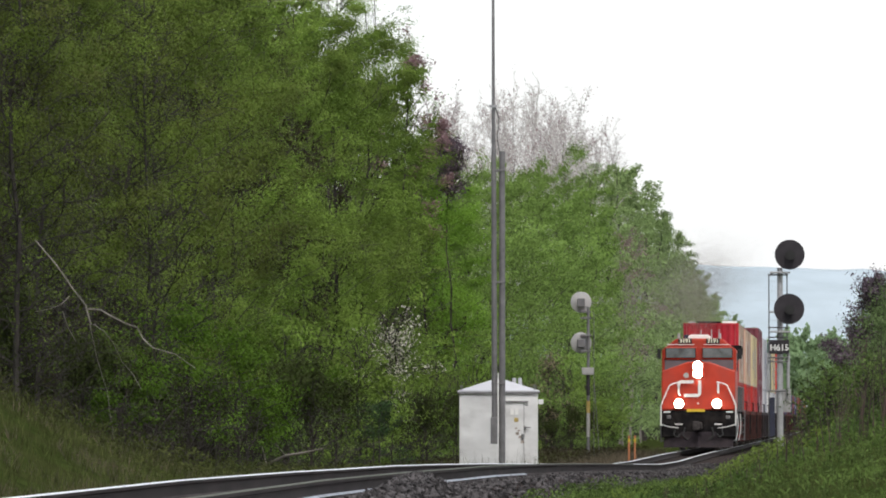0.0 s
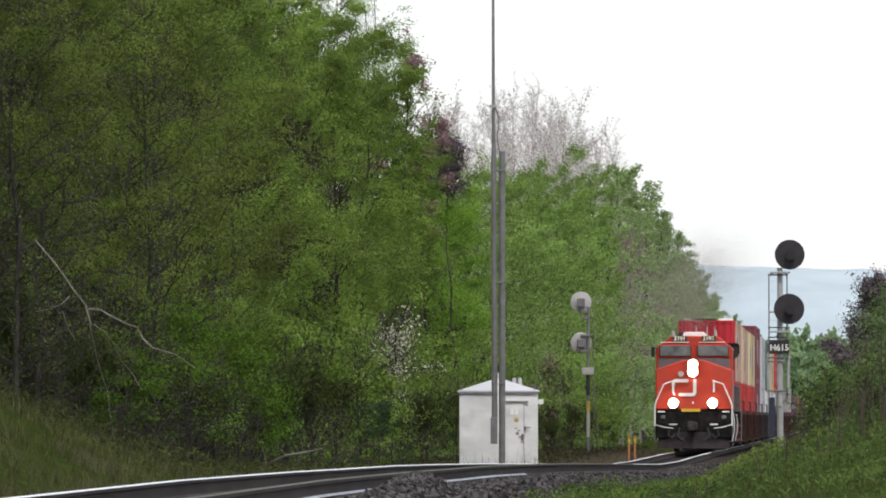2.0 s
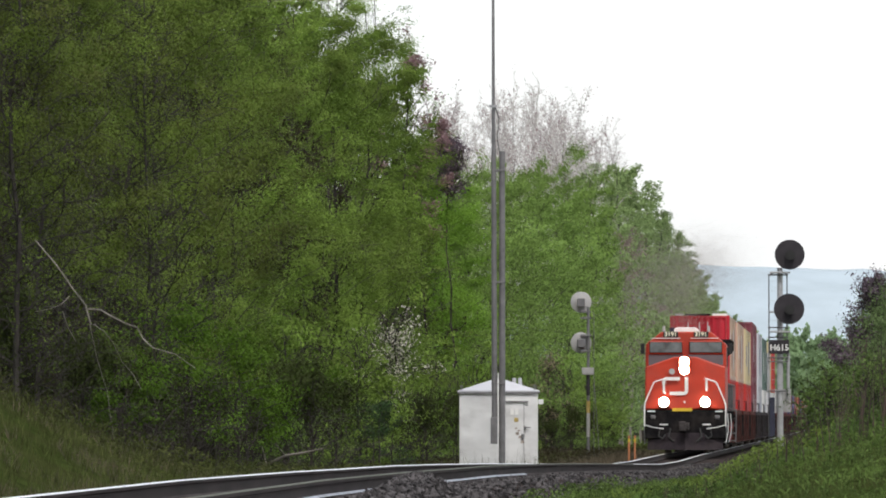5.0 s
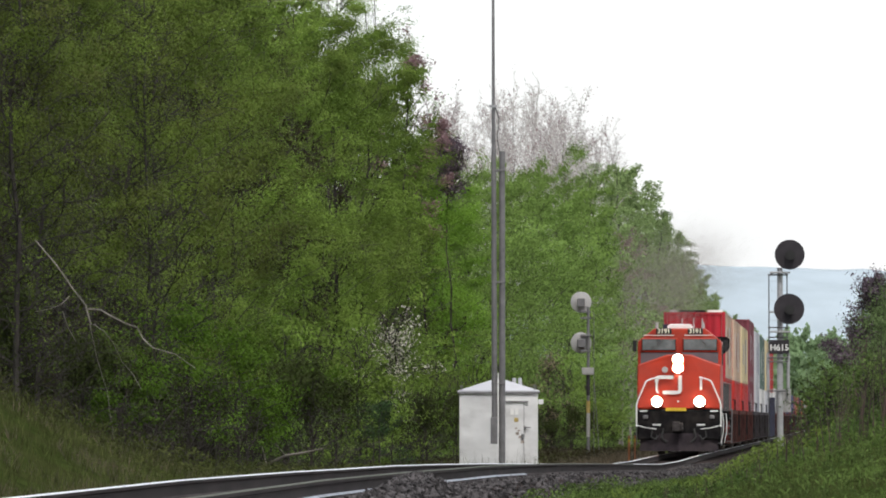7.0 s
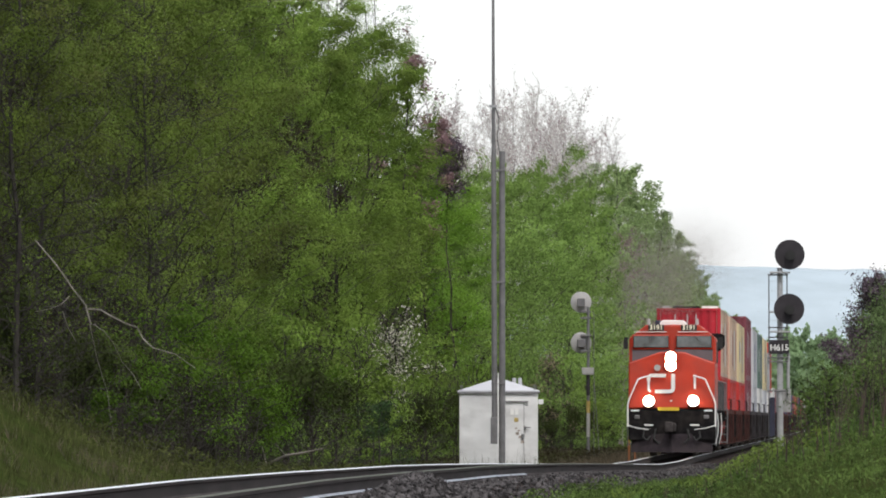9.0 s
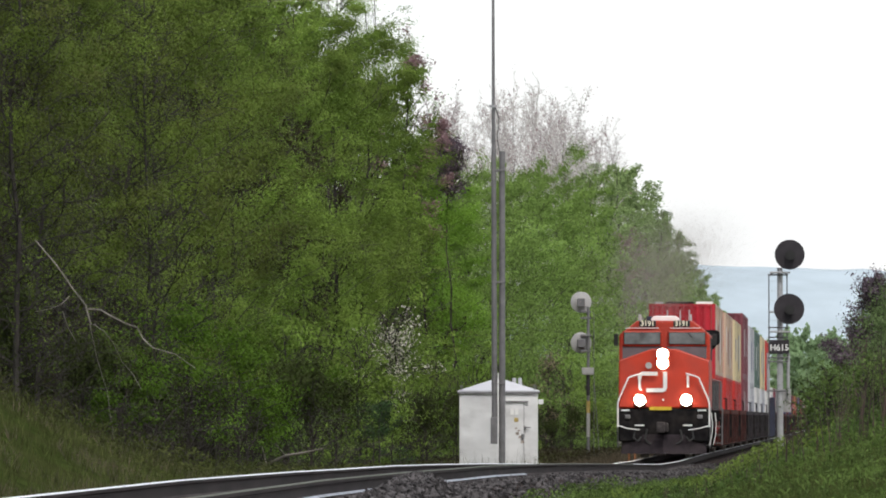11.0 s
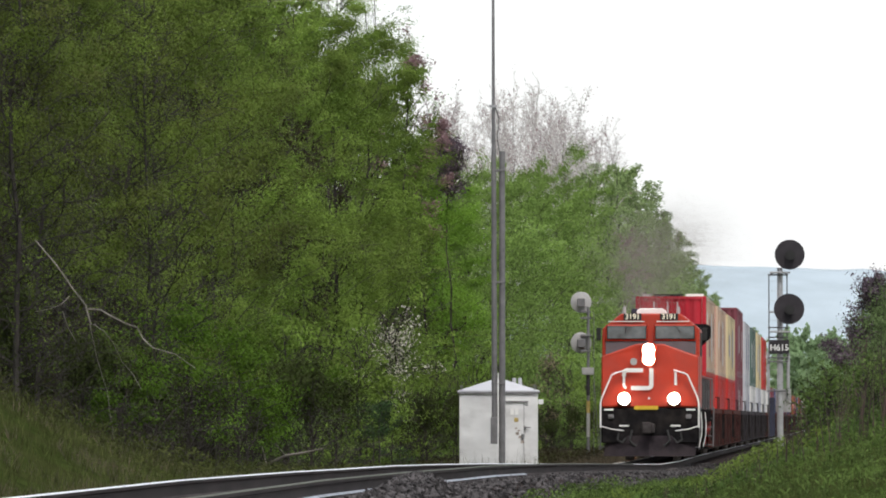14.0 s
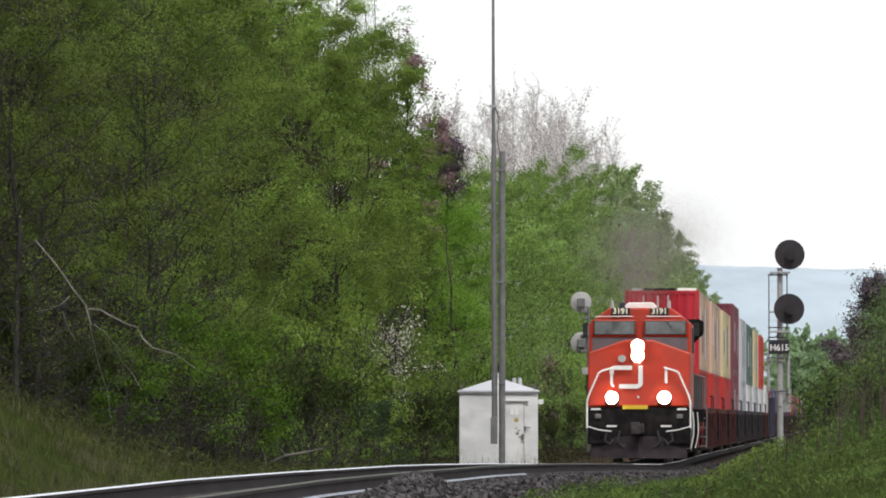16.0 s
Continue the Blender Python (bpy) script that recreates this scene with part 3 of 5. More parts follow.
    bank = [tree("shrub", 87 + i, 3.4, 1.5, 8500, 0.055, M_bank, "soft green bush on the railway bank", "shrub", limbs=24, base=0.03, lift=0.9, twig_share=0.1, thick=0.5, gaps=-0.25) for i in range(2)]
    plant_line(bank, [q[0] for q in spots], [q[1] for q in spots], rng, "bushes on the bank", hs=(1.08, 1.36))
    low = [tree("low_bush", 93 + i, 1.2, 0.8, 1900, 0.05, M_grass, "low green bush among the weeds on the bank", "shrub", limbs=18, base=0.0, lift=1.0, twig_share=0.3, spread=0.08) for i in range(2)]
    plant_line(low, [97, 103, 110, 92, 118, 128, 141, 106], [6.5, 5.7, 6.9, 6.0, 6.1, 6.6, 6.2, 7.4], rng, "low bushes on the bank", hs=(0.7, 1.1))
    sapling = [tree("sapling", 193 + i, 2.3, 0.6, 420, 0.055, M_bank, "slim brown-stemmed sapling in thin leaf on the bank", "sapling", limbs=12, base=0.2, bark=M_dry, lift=1.6, twig_share=0.8, thick=0.5) for i in range(2)]
    plant_line(sapling, [150, 158, 163, 168, 174, 181, 187, 193, 199, 171], [6.4, 6.6, 7.2, 6.3, 6.9, 6.2, 6.8, 5.8, 6.5, 5.7], rng, "saplings on the bank", hs=(0.7, 1.1))
    farw = [tree("deciduous_tree", 90 + i, 9.5, 4.4, 2200, 0.62, M_farwood, "distant tree beyond the train with haze painted into its leaves", limbs=22, base=0.03, sub=4, twig_share=0) for i in range(2)]
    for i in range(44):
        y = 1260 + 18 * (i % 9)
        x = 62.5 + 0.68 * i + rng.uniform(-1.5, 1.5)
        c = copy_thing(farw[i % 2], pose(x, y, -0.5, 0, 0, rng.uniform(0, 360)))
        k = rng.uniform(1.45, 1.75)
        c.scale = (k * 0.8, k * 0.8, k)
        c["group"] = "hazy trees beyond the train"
    x, y = 11.0, 190.0
    t = tree("blossoming_shrub", 84, 1.4, 0.45, 70, 0.08, M_leaf[6], "small shrub with white blossom on the bank", "shrub", limbs=12, base=0.3, spread=0.08)
    t.matrix_basis = pose(x, y, ground_z(x, y))
    discard(farw + bush + bank + under + low + sapling)


build_woods()


def build_dead_birch():
    """A thin dead birch that leans out of the wood, pale, with a few drooping limbs."""
    # points are metres across and up from the foot, shaped to fit the camera's view
    y, foot_x, foot_z = 131.0, -5.99, 0.69
    root = thing("dead_birch", "thin pale dead birch leaning out of the dark wood", "tree", pose(foot_x, y, foot_z))
    lines = [("trunk", [(0.00, 0.00), (-0.18, 1.14), (-0.34, 1.66), (-0.47, 2.33)], 0.002, 0.007),
             ("trunk", [(-0.47, 2.33), (-0.57, 2.69), (-0.76, 2.95), (-1.07, 3.41), (-1.48, 3.88)], 0.019, 0.010),
             ("limb", [(-0.52, 2.62), (-0.28, 2.60), (-0.07, 2.48), (0.18, 2.35), (0.38, 2.28), (0.49, 2.07), (0.69, 1.90), (1.09, 1.79), (1.45, 1.54)], 0.018, 0.008),
             ("limb", [(-0.41, 2.34), (-0.21, 2.21), (-0.05, 2.01), (0.10, 1.66), (0.31, 1.41), (0.47, 1.14)], 0.008, 0.004),
             ("limb", [(-0.83, 2.85), (-1.00, 2.69), (-1.24, 2.61), (-1.50, 2.57)], 0.010, 0.004),
             ("limb", [(-0.96, 2.57), (-0.88, 2.28), (-0.75, 2.03)], 0.014, 0.006)]
    for i, (name, pts, r0, r1) in enumerate(lines):
        seg, q = [], [(a, 0.3 * math.sin(1.3 * j + i), b) for j, (a, b) in enumerate(pts)]
        for j, (a, b) in enumerate(zip(q, q[1:])):
            f, g = j / (len(q) - 1), (j + 1) / (len(q) - 1)
            seg.append((*a, r0 + (r1 - r0) * f, *b, r0 + (r1 - r0) * g))
        v, f = tubes(seg, 6)
        mesh_object(name, v, f, M_palebark, root)


build_dead_birch()


def build_fallen_branch():
    """A pale dead branch that leans out of the brush at the wood's foot."""
    y = 174.0
    root = thing("fallen_branch", "pale barkless dead branch lying in the brush", "branch")
    pts = [(-5.1, y + 1.2, ground_z(-5.1, y + 1.2) - 0.05), (-4.3, y + 0.4, 0.18), (-3.83, y, 0.40), (-3.4, y - 0.1, 0.47), (-2.92, y - 0.2, 0.57)]
    seg = [(*a, 0.05 - 0.008 * i, *b, 0.042 - 0.008 * i) for i, (a, b) in enumerate(zip(pts, pts[1:]))]
    mesh_object("stem", *tubes(seg, 7), M_palebark, root)
    mesh_object("side_branch", *tubes([(*pts[2], 0.016, -4.05, y - 0.3, 0.68, 0.006)], 5), M_palebark, root)
    mesh_object("side_branch", *tubes([(*pts[1], 0.022, -4.4, y, 0.62, 0.010)], 5), M_palebark, root)


build_fallen_branch()


def blades(name, spots, width, mat, label, category, seed, lean=0.35):
    """Grass blades; each spot is a foot and the blade's height."""
    rng = np.random.default_rng(seed)
    q = np.array(spots)
    p, n = q[:, :3], len(q)
    h = q[:, 3:4] * rng.uniform(0.45, 1.2, n)[:, None]
    az = rng.uniform(0, 2 * math.pi, n)
    side = np.stack([np.cos(az), np.sin(az), np.zeros(n)], 1) * width * rng.uniform(0.6, 1.3, n)[:, None]
    tip = np.stack([rng.normal(0, lean, n), rng.normal(0, lean, n), np.ones(n)], 1) * h
    v = np.stack([p - side, p + side, p + tip], 1).reshape(-1, 3)
    faces = np.arange(3 * n).reshape(-1, 3)
    ob = mesh_object(name, v, faces, mat)
    return tagged(ob, label, category, kind="stuff")


def clumped(rng, n, u0, u1, y0, y1, tall, power=1.4, keep=0.5):
    """Feet in patches, with tall(u, y) as the height there."""
    out = []
    while len(out) < n:
        y = y0 + (y1 - y0) * rng.random() ** power
        u = rng.uniform(u0, u1)
        x = track_x(y) + u
        if noise.noise((x * 0.8, y * 0.35, 4.0)) + rng.uniform(-0.35, keep) > 0:
            out.append((x, y, ground_z(x, y) - 0.02, tall(u, y)))
    return out


def weeds(name, spots, size, mat, label, seed, per=5, slim=1.0):
    """Leafy weeds: small leaves up an unseen stalk at each spot."""
    rng = np.random.default_rng(seed)
    q = np.repeat(np.array(spots), per, axis=0)
    c = q[:, :3] + rng.normal(0, 0.05, (len(q), 3)) * np.array([1, 1, 0.2])
    c[:, 2] += q[:, 3] * rng.random(len(q))
    v, f = leaf_quads(c, size, rng, None, slim)
    return tagged(mesh_object(name, v, f, mat), label, "weeds", kind="stuff")


def build_grass():
    rng = np.random.default_rng(5)
    low = lambda u, y: 0.12 + 0.24 * smooth(3.0, 6.0, u) * smooth(70, 120, y) + 0.08 * smooth(80, 130, y)
    high = lambda u, y: 0.12 + 0.55 * smooth(3.6, 6.5, u) * smooth(75, 115, y)
    blades("meadow_grass", clumped(rng, 85000, 2.9, 11.0, 54, 250, low, 2.0, 0.9), 0.007, M_grass, "fresh green tall grass on the railway bank", "grass", 1)
    blades("meadow_grass", clumped(rng, 30000, 3.6, 11.0, 70, 230, lambda u, y: 1.25 * low(u, y)), 0.005, M_grassdull, "dull olive grass on the railway bank", "grass", 7)
    blades("sparse_grass", clumped(rng, 9000, 2.2, 3.4, 62, 250, lambda u, y: 0.08 + 0.12 * (u - 1.9), 1.3, 0.0), 0.006, M_grass, "sparse grass tufts in the ballast shoulder", "grass", 8)
    blades("meadow_grass", clumped(rng, 14000, 2.8, 6.0, 54, 100, lambda u, y: 0.15, 1.2, 0.2), 0.005, M_grassdull, "dull olive grass on the railway bank", "grass", 10)
    weeds("leafy_weeds", clumped(rng, 900, 2.3, 3.8, 58, 120, lambda u, y: 0.24, 1.0, -0.1), 0.045, M_grass, "green sprouts at the edge of the ballast", 14, 6)
    weeds("leafy_weeds", clumped(rng, 19000, 3.0, 10.0, 54, 230, high, 2.0, 0.45), 0.085, M_grass, "green leafy weeds on the railway bank", 2, 5, 0.45)
    tall = lambda u, y: 0.22 + 0.62 * smooth(4.6, 7.0, u) * (0.5 + 0.5 * noise.noise((u * 1.1, y * 0.12, 8.0)))
    weeds("bushy_weeds", clumped(rng, 4200, 3.6, 10.5, 84, 210, tall, 1.5, -0.05), 0.095, M_bankweed, "tall bushy green weeds on the railway bank", 12, 14, 0.4)
    weeds("flowering_weeds", clumped(rng, 1200, 3.3, 6.2, 86, 150, lambda u, y: 0.25 + 0.25 * smooth(3.5, 5.5, u), 1.0, -0.12), 0.08, M_lime, "yellow-green leafy weeds beside the ballast", 22, 9, 0.45)
    blades("hut_grass", [(x, rng.uniform(205.5, 207.6), -0.5, 0.62 + 0.25 * rng.random()) for x in rng.uniform(0.3, 3.2, 260)], 0.012, M_grassdull, "rough grass growing against the hut", "grass", 23, 0.2)
    blades("dry_stalks", clumped(rng, 3600, 4.0, 11.0, 84, 200, lambda u, y: 1.25 * smooth(4.6, 7.0, u) + 0.3, 1.2, 0.2), 0.013, M_dry, "brown dry weed stalks on the bank", "weeds", 3, 0.13)
    blades("dry_grass", clumped(rng, 14000, -11.0, -2.4, 70, 220, lambda u, y: 0.24 + 0.12 * smooth(-5, -3, u), 1.1, 0.0), 0.007, M_straw, "dry tan grass among the green at the wood's foot", "grass", 9)
    blades("meadow_grass", clumped(rng, 65000, -14.0, -2.3, 60, 235, lambda u, y: 0.28, 1.1, 0.9), 0.009, M_grassdull, "dull green grass at the foot of the wood", "grass", 4)
    blades("brown_grass", clumped(rng, 14000, -9.0, -2.5, 225, 340, lambda u, y: 0.45, 1.0, 0.5), 0.012, M_straw, "brownish rough grass beside the far track", "grass", 19)
    weeds("leafy_weeds", clumped(rng, 2600, -9.0, -3.2, 225, 340, lambda u, y: 0.55, 1.0, 0.2), 0.09, M_inner, "dark brown-green weeds beside the far track", 20)
    weeds("leafy_weeds", clumped(rng, 4500, -9.5, -4.0, 118, 300, lambda u, y: 0.5, 1.0, 0.3), 0.12, M_grassdull, "dull green weeds along the wood", 6, 5, 0.4)


build_grass()

# ---------------------------------------------------------------- distance
def build_hill():
    xs = np.linspace(-900, 1100, 161)
    verts, faces = [], []
    for i, x in enumerate(xs):
        top = 93.3 + 5 * noise.noise((x * 0.004, 0.3, 0)) + 1.6 * noise.noise((x * 0.05, 2.0, 0))
        for j, f in enumerate((0, 0.3, 0.6, 0.85, 1.0)):
            verts.append((x, 4000 + 260 * f, -2 + top * math.sin(f * math.pi / 2)))
    for i in range(len(xs) - 1):
        for j in range(4):
            faces.append((i * 5 + j, i * 5 + 5 + j, i * 5 + 6 + j, i * 5 + 1 + j))
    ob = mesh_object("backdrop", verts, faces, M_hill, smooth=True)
    tagged(ob, "wooded hill on the horizon, haze painted pale blue with a faint glow", "hill", kind="structure")


build_hill()

# ---------------------------------------------------------------- lineside things
def build_hut():
    """Equipment hut: corner towards the track, low hipped roof."""
    x0, x1, y0, y1, z1 = 0.48, 2.76, 208.0, 210.6, 2.06
    zg = ground_z(1.6, 208.0) - 0.05
    hut = thing("equipment_hut", "white metal railway equipment hut with a low hipped roof", "hut", pose(0, 0, 0))
    part("wall", bevel_all(box(bmesh.new(), x0, x1, y0, y1, zg, z1), 0.015), M_hut, hut)
    part("plinth", box(bmesh.new(), x0 - 0.05, x1 + 0.05, y0 - 0.05, y1 + 0.05, zg - 0.2, zg + 0.08), M_darksteel, hut)
    bm = bmesh.new()
    e = 0.05
    cx, cy = (x0 + x1) / 2, (y0 + y1) / 2
    lo = [bm.verts.new(p) for p in ((x0 - e, y0 - e, z1), (x1 + e, y0 - e, z1), (x1 + e, y1 + e, z1), (x0 - e, y1 + e, z1))]
    hi = [bm.verts.new((p.co.x, p.co.y, z1 + 0.06)) for p in lo]
    ap = [bm.verts.new((cx - 0.12, cy, z1 + 0.40)), bm.verts.new((cx + 0.12, cy, z1 + 0.40))]
    bm.faces.new(lo[::-1])
    for i in range(4):
        j = (i + 1) % 4
        bm.faces.new((lo[i], lo[j], hi[j], hi[i]))
    bm.faces.new((hi[0], hi[1], ap[1], ap[0]))
    bm.faces.new((hi[1], hi[2], ap[1]))
    bm.faces.new((hi[2], hi[3], ap[0], ap[1]))
    bm.faces.new((hi[3], hi[0], ap[0]))
    roof = part("roof", bm, M_hutroof, hut, "white sheet-metal roof")
    for k, x in enumerate((2.02 - 0.28, 2.02 + 0.0)):
        b = bmesh.new()
        rod(b, (2.08 + 0.17 * k, cy - 0.2, z1 + 0.1), (2.08 + 0.17 * k, cy - 0.2, z1 + 0.43), 0.06, sides=10)
        part("roof_vent", b, M_hutroof, roof)
    for x in (x0 + 0.06, x1 - 0.1):
        b = tube(bmesh.new(), [(x, y0, z1 + 0.06), (x + 0.04, y0, z1 + 0.2), (x - 0.04, y0, z1 + 0.2), (x, y0, z1 + 0.1)], 0.014)
        part("lifting_eye", b, M_darksteel, roof)
    # Dark strip added as the shade line under the eave.
    part("eave_trim", box(bmesh.new(), x0 - e - 0.004, x1 + e + 0.004, y0 - e - 0.012, y0 - e, z1 - 0.035, z1 + 0.02), M_darksteel, hut, "dark strip added as the shade under the eave")
    door = part("door", bevel_all(box(bmesh.new(), 1.80, 2.36, y0 - 0.035, y0 - 0.002, zg + 0.16, z1 - 0.28), 0.01), M_hut, hut)
    part("drip_rail", box(bmesh.new(), 1.76, 2.48, y0 - 0.09, y0 - 0.002, z1 - 0.275, z1 - 0.245), M_darksteel, hut)
    part("door_edge", box(bmesh.new(), 2.345, 2.362, y0 - 0.045, y0 - 0.03, zg + 0.16, z1 - 0.29), M_darksteel, door)
    b = box(bmesh.new(), 2.37, 2.42, y0 - 0.09, y0 - 0.036, 1.0, 1.09, 0.006)
    rod(b, (2.40, y0 - 0.07, 1.05), (2.55, y0 - 0.07, 1.05), 0.014)
    part("door_handle", b, M_darksteel, door)
    part("padlock", box(bmesh.new(), 2.27, 2.34, y0 - 0.08, y0 - 0.036, 0.68, 0.86, 0.012), M_darksteel, door)
    part("warning_sign", box(bmesh.new(), 2.07, 2.19, y0 - 0.05, y0 - 0.036, 1.21, 1.33), M_paleyellow, hut, "small yellow and brown warning plate")
    for x in (1.96, 2.09):
        part("notice", box(bmesh.new(), x, x + 0.10, y0 - 0.05, y0 - 0.036, 1.42, 1.60), M_white, hut, "small white notice")
    part("light_box", box(bmesh.new(), x1 + 0.01, x1 + 0.16, y0 + 0.1, y0 + 0.25, 1.72, 1.86, 0.01), M_hut, hut)


    rs = random.Random(4)
    for i in range(26):
        x = rs.uniform(x0 + 0.04, x1 - 0.04)
        h, w2 = rs.uniform(0.05, 0.34), rs.uniform(0.012, 0.05)
        b = bmesh.new()
        b.faces.new([b.verts.new(p) for p in ((x - w2, y0 - 0.004, zg + 0.06), (x + w2, y0 - 0.004, zg + 0.06), (x + w2 * 0.7, y0 - 0.004, zg + 0.35), (x, y0 - 0.004, zg + 0.4 + h))])
        part("rust_streak", b, M_rust, hut, "brownish rust stain at the wall's foot")
    for x, z, w2 in ((2.16, 0.86, 0.05), (2.24, 0.76, 0.04), (2.12, 1.02, 0.03), (2.31, 0.62, 0.05), (2.2, 0.95, 0.03)):
        part("scuff", box(bmesh.new(), x - w2, x + w2, y0 - 0.041, y0 - 0.0355, z - 0.6 * w2, z + w2, 0.002), M_rust, door, "worn scuff on the door")


def build_mast():
    y = 204.5
    zg = ground_z(1.7, y)
    mast = thing("radio_mast", "grey steel radio mast with a thinner antenna pipe clamped alongside", "radio mast", pose(0, 0, 0))
    post = bmesh.new()
    rod(post, (1.69, y, zg - 0.3), (1.69, y, 8.95), 0.098, 0.085, 14)
    part("post", post, M_darksteel, mast)
    part("base_plate", bevel_all(box(bmesh.new(), 1.45, 1.93, y - 0.24, y + 0.24, zg - 0.2, zg + 0.05), 0.02), M_darksteel, mast)
    bm = bmesh.new()
    rod(bm, (1.475, y - 0.05, 1.2), (1.45, y - 0.05, 9.0), 0.085, 0.07, 10)
    rod(bm, (1.45, y - 0.05, 9.0), (1.44, y - 0.05, 10.3), 0.06, 0.05, 10)
    rod(bm, (1.44, y - 0.05, 10.3), (1.43, y - 0.05, 14.6), 0.048, 0.036, 10)
    part("antenna_pipe", bm, M_darksteel, mast, "slim pinkish-grey antenna pipe")
    for z in (2.3, 5.2, 8.4):
        part("clamp", box(bmesh.new(), 1.38, 1.78, y - 0.12, y + 0.10, z - 0.03, z + 0.03, 0.01), M_darksteel, mast)
    part("cap_ring", rod(bmesh.new(), (1.44, y - 0.05, 10.2), (1.44, y - 0.05, 10.27), 0.12, sides=12), M_steel, mast)
    part("cable_cover", box(bmesh.new(), 1.56, 1.59, y - 0.14, y - 0.1, 0.9, 2.6), M_white, mast, "pale conduit strip")
    part("junction_box", bevel_all(box(bmesh.new(), 1.36, 1.56, y - 0.2, y - 0.02, 0.58, 1.34), 0.015), M_darksteel, mast)
    pts = [(1.50, y - 0.05, 10.2), (1.60, y - 0.05, 9.9), (1.55, y - 0.05, 9.3), (1.62, y - 0.05, 8.9)]
    part("cable", tube(bmesh.new(), pts, 0.012), M_rubber, mast)


def disc(bm, x, y, z, r, front):
    """A signal target: a dished disc about 4 cm thick whose face looks along front (-1 or 1) on y."""
    n, rings = 40, [(0.0, 0.055), (0.5, 0.05), (0.9, 0.02), (1.0, 0.0), (1.0, -0.03), (0.9, -0.02), (0.0, -0.02)]
    loops = []
    for f, d in rings:
        if f == 0:
            loops.append([bm.verts.new((x, y - front * d, z))])
        else:
            loops.append([bm.verts.new((x + r * f * math.cos(2 * math.pi * i / n), y - front * d, z + r * f * math.sin(2 * math.pi * i / n))) for i in range(n)])
    for a, b in zip(loops, loops[1:]):
        for i in range(n):
            j = (i + 1) % n
            if len(a) == 1:
                bm.faces.new((a[0], b[i], b[j]))
            elif len(b) == 1:
                bm.faces.new((a[i], a[j], b[0]))
            else:
                bm.faces.new((a[i], a[j], b[j], b[i]))
    return bm


def signal_head(parent, x, y, z, r, front, mat):
    h = part("signal_head", disc(bmesh.new(), x, y, z, r, front), mat, parent, "round black target disc" if front < 0 else "round pale target disc seen from behind")
    b = bmesh.new()
    rod(b, (x, y + front * 0.05, z), (x, y + front * 0.30, z - 0.02), 0.13, 0.15, 20)
    part("hood", b, M_rubber, h, "black tubular hood")
    part("lens", rod(bmesh.new(), (x, y + front * 0.02, z), (x, y + front * 0.07, z), 0.10, sides=18), M_rubber, h)
    part("lamp_case", bevel_all(box(bmesh.new(), x - 0.16, x + 0.16, y - front * 0.36, y - front * 0.05, z - 0.2, z + 0.16), 0.03), M_darksteel, h)
    return h


def build_signal_front():
    """Two-headed mast signal beside the right-hand rail, facing the camera."""
    y, x = 218.0, 10.27
    zg = ground_z(x, y)
    sig = thing("railway_signal", "tall two-headed searchlight signal mast with black discs and a ladder", "railway signal", pose(0, 0, 0))
    part("mast", rod(bmesh.new(), (x, y, zg - 0.3), (x, y, 5.9), 0.105, 0.085, 14), M_steel, sig)
    part("foundation", bevel_all(box(bmesh.new(), x - 0.35, x + 0.35, y - 0.35, y + 0.35, zg - 0.5, zg + 0.12), 0.03), M_discback, sig)
    signal_head(sig, x + 0.28, y - 0.34, 6.292, 0.455, -1, M_disc)
    signal_head(sig, x + 0.26, y - 0.34, 4.639, 0.465, -1, M_disc)
    for z in (5.75, 4.55, 3.95):
        part("bracket", box(bmesh.new(), x - 0.32, x + 0.30, y - 0.32, y - 0.05, z - 0.025, z + 0.025, 0.008), M_steel, sig)
    ladder = part("ladder", tube(tube(bmesh.new(), [(x - 0.33, y + 0.15, zg), (x - 0.33, y + 0.15, 5.72)], 0.02), [(x + 0.22, y + 0.15, 1.9), (x + 0.22, y + 0.15, 5.72)], 0.02), M_darksteel, sig, "slim steel ladder")
    for i in range(18):
        z = 0.7 + 0.3 * i
        part("rung", rod(bmesh.new(), (x - 0.33, y + 0.15, z), (x - 0.12 if z < 1.9 else x + 0.22, y + 0.15, z), 0.004, sides=6), M_steel, ladder)
    for z in (5.68, 4.08, 3.78, 3.16, 3.04, 2.15):
        bm = bmesh.new()
        tube(bm, [(x - 0.36, y - 0.12, z), (x + 0.24, y - 0.12, z)], 0.022)
        tube(bm, [(x - 0.36, y - 0.12, z), (x - 0.36, y + 0.15, z)], 0.018)
        part("step_frame", bm, M_darksteel, sig)
    bm = bmesh.new()
    tube(bm, [(x - 0.33, y + 0.12, 5.66), (x - 0.2, y + 0.12, 5.76), (x + 0.15, y + 0.12, 5.76), (x + 0.24, y + 0.12, 5.66)], 0.018)
    part("top_hoop", bm, M_darksteel, sig)
    plate = part("number_board", bevel_all(box(bmesh.new(), x - 0.33, x + 0.27, y - 0.20, y - 0.17, 3.28, 3.70), 0.008), M_disc, sig, "black board with white characters")
    writing("H615", 0.26, M_white, plate, pose(x - 0.03, y - 0.208, 3.46, 90, 0, 0))
    for xx in (-0.36, 0.25):
        part("side_pipe", rod(bmesh.new(), (x + xx, y - 0.02, 2.1), (x + xx, y - 0.02, 3.3), 0.05, sides=8), M_steel, sig)
    part("relay_case", bevel_all(box(bmesh.new(), x - 0.33, x - 0.17, y - 0.28, y - 0.08, 0.75, 1.95), 0.015), M_navy, sig)
    part("lower_case", bevel_all(box(bmesh.new(), x - 0.12, x + 0.34, y + 0.16, y + 0.42, 1.5, 2.2), 0.015), M_discback, sig)


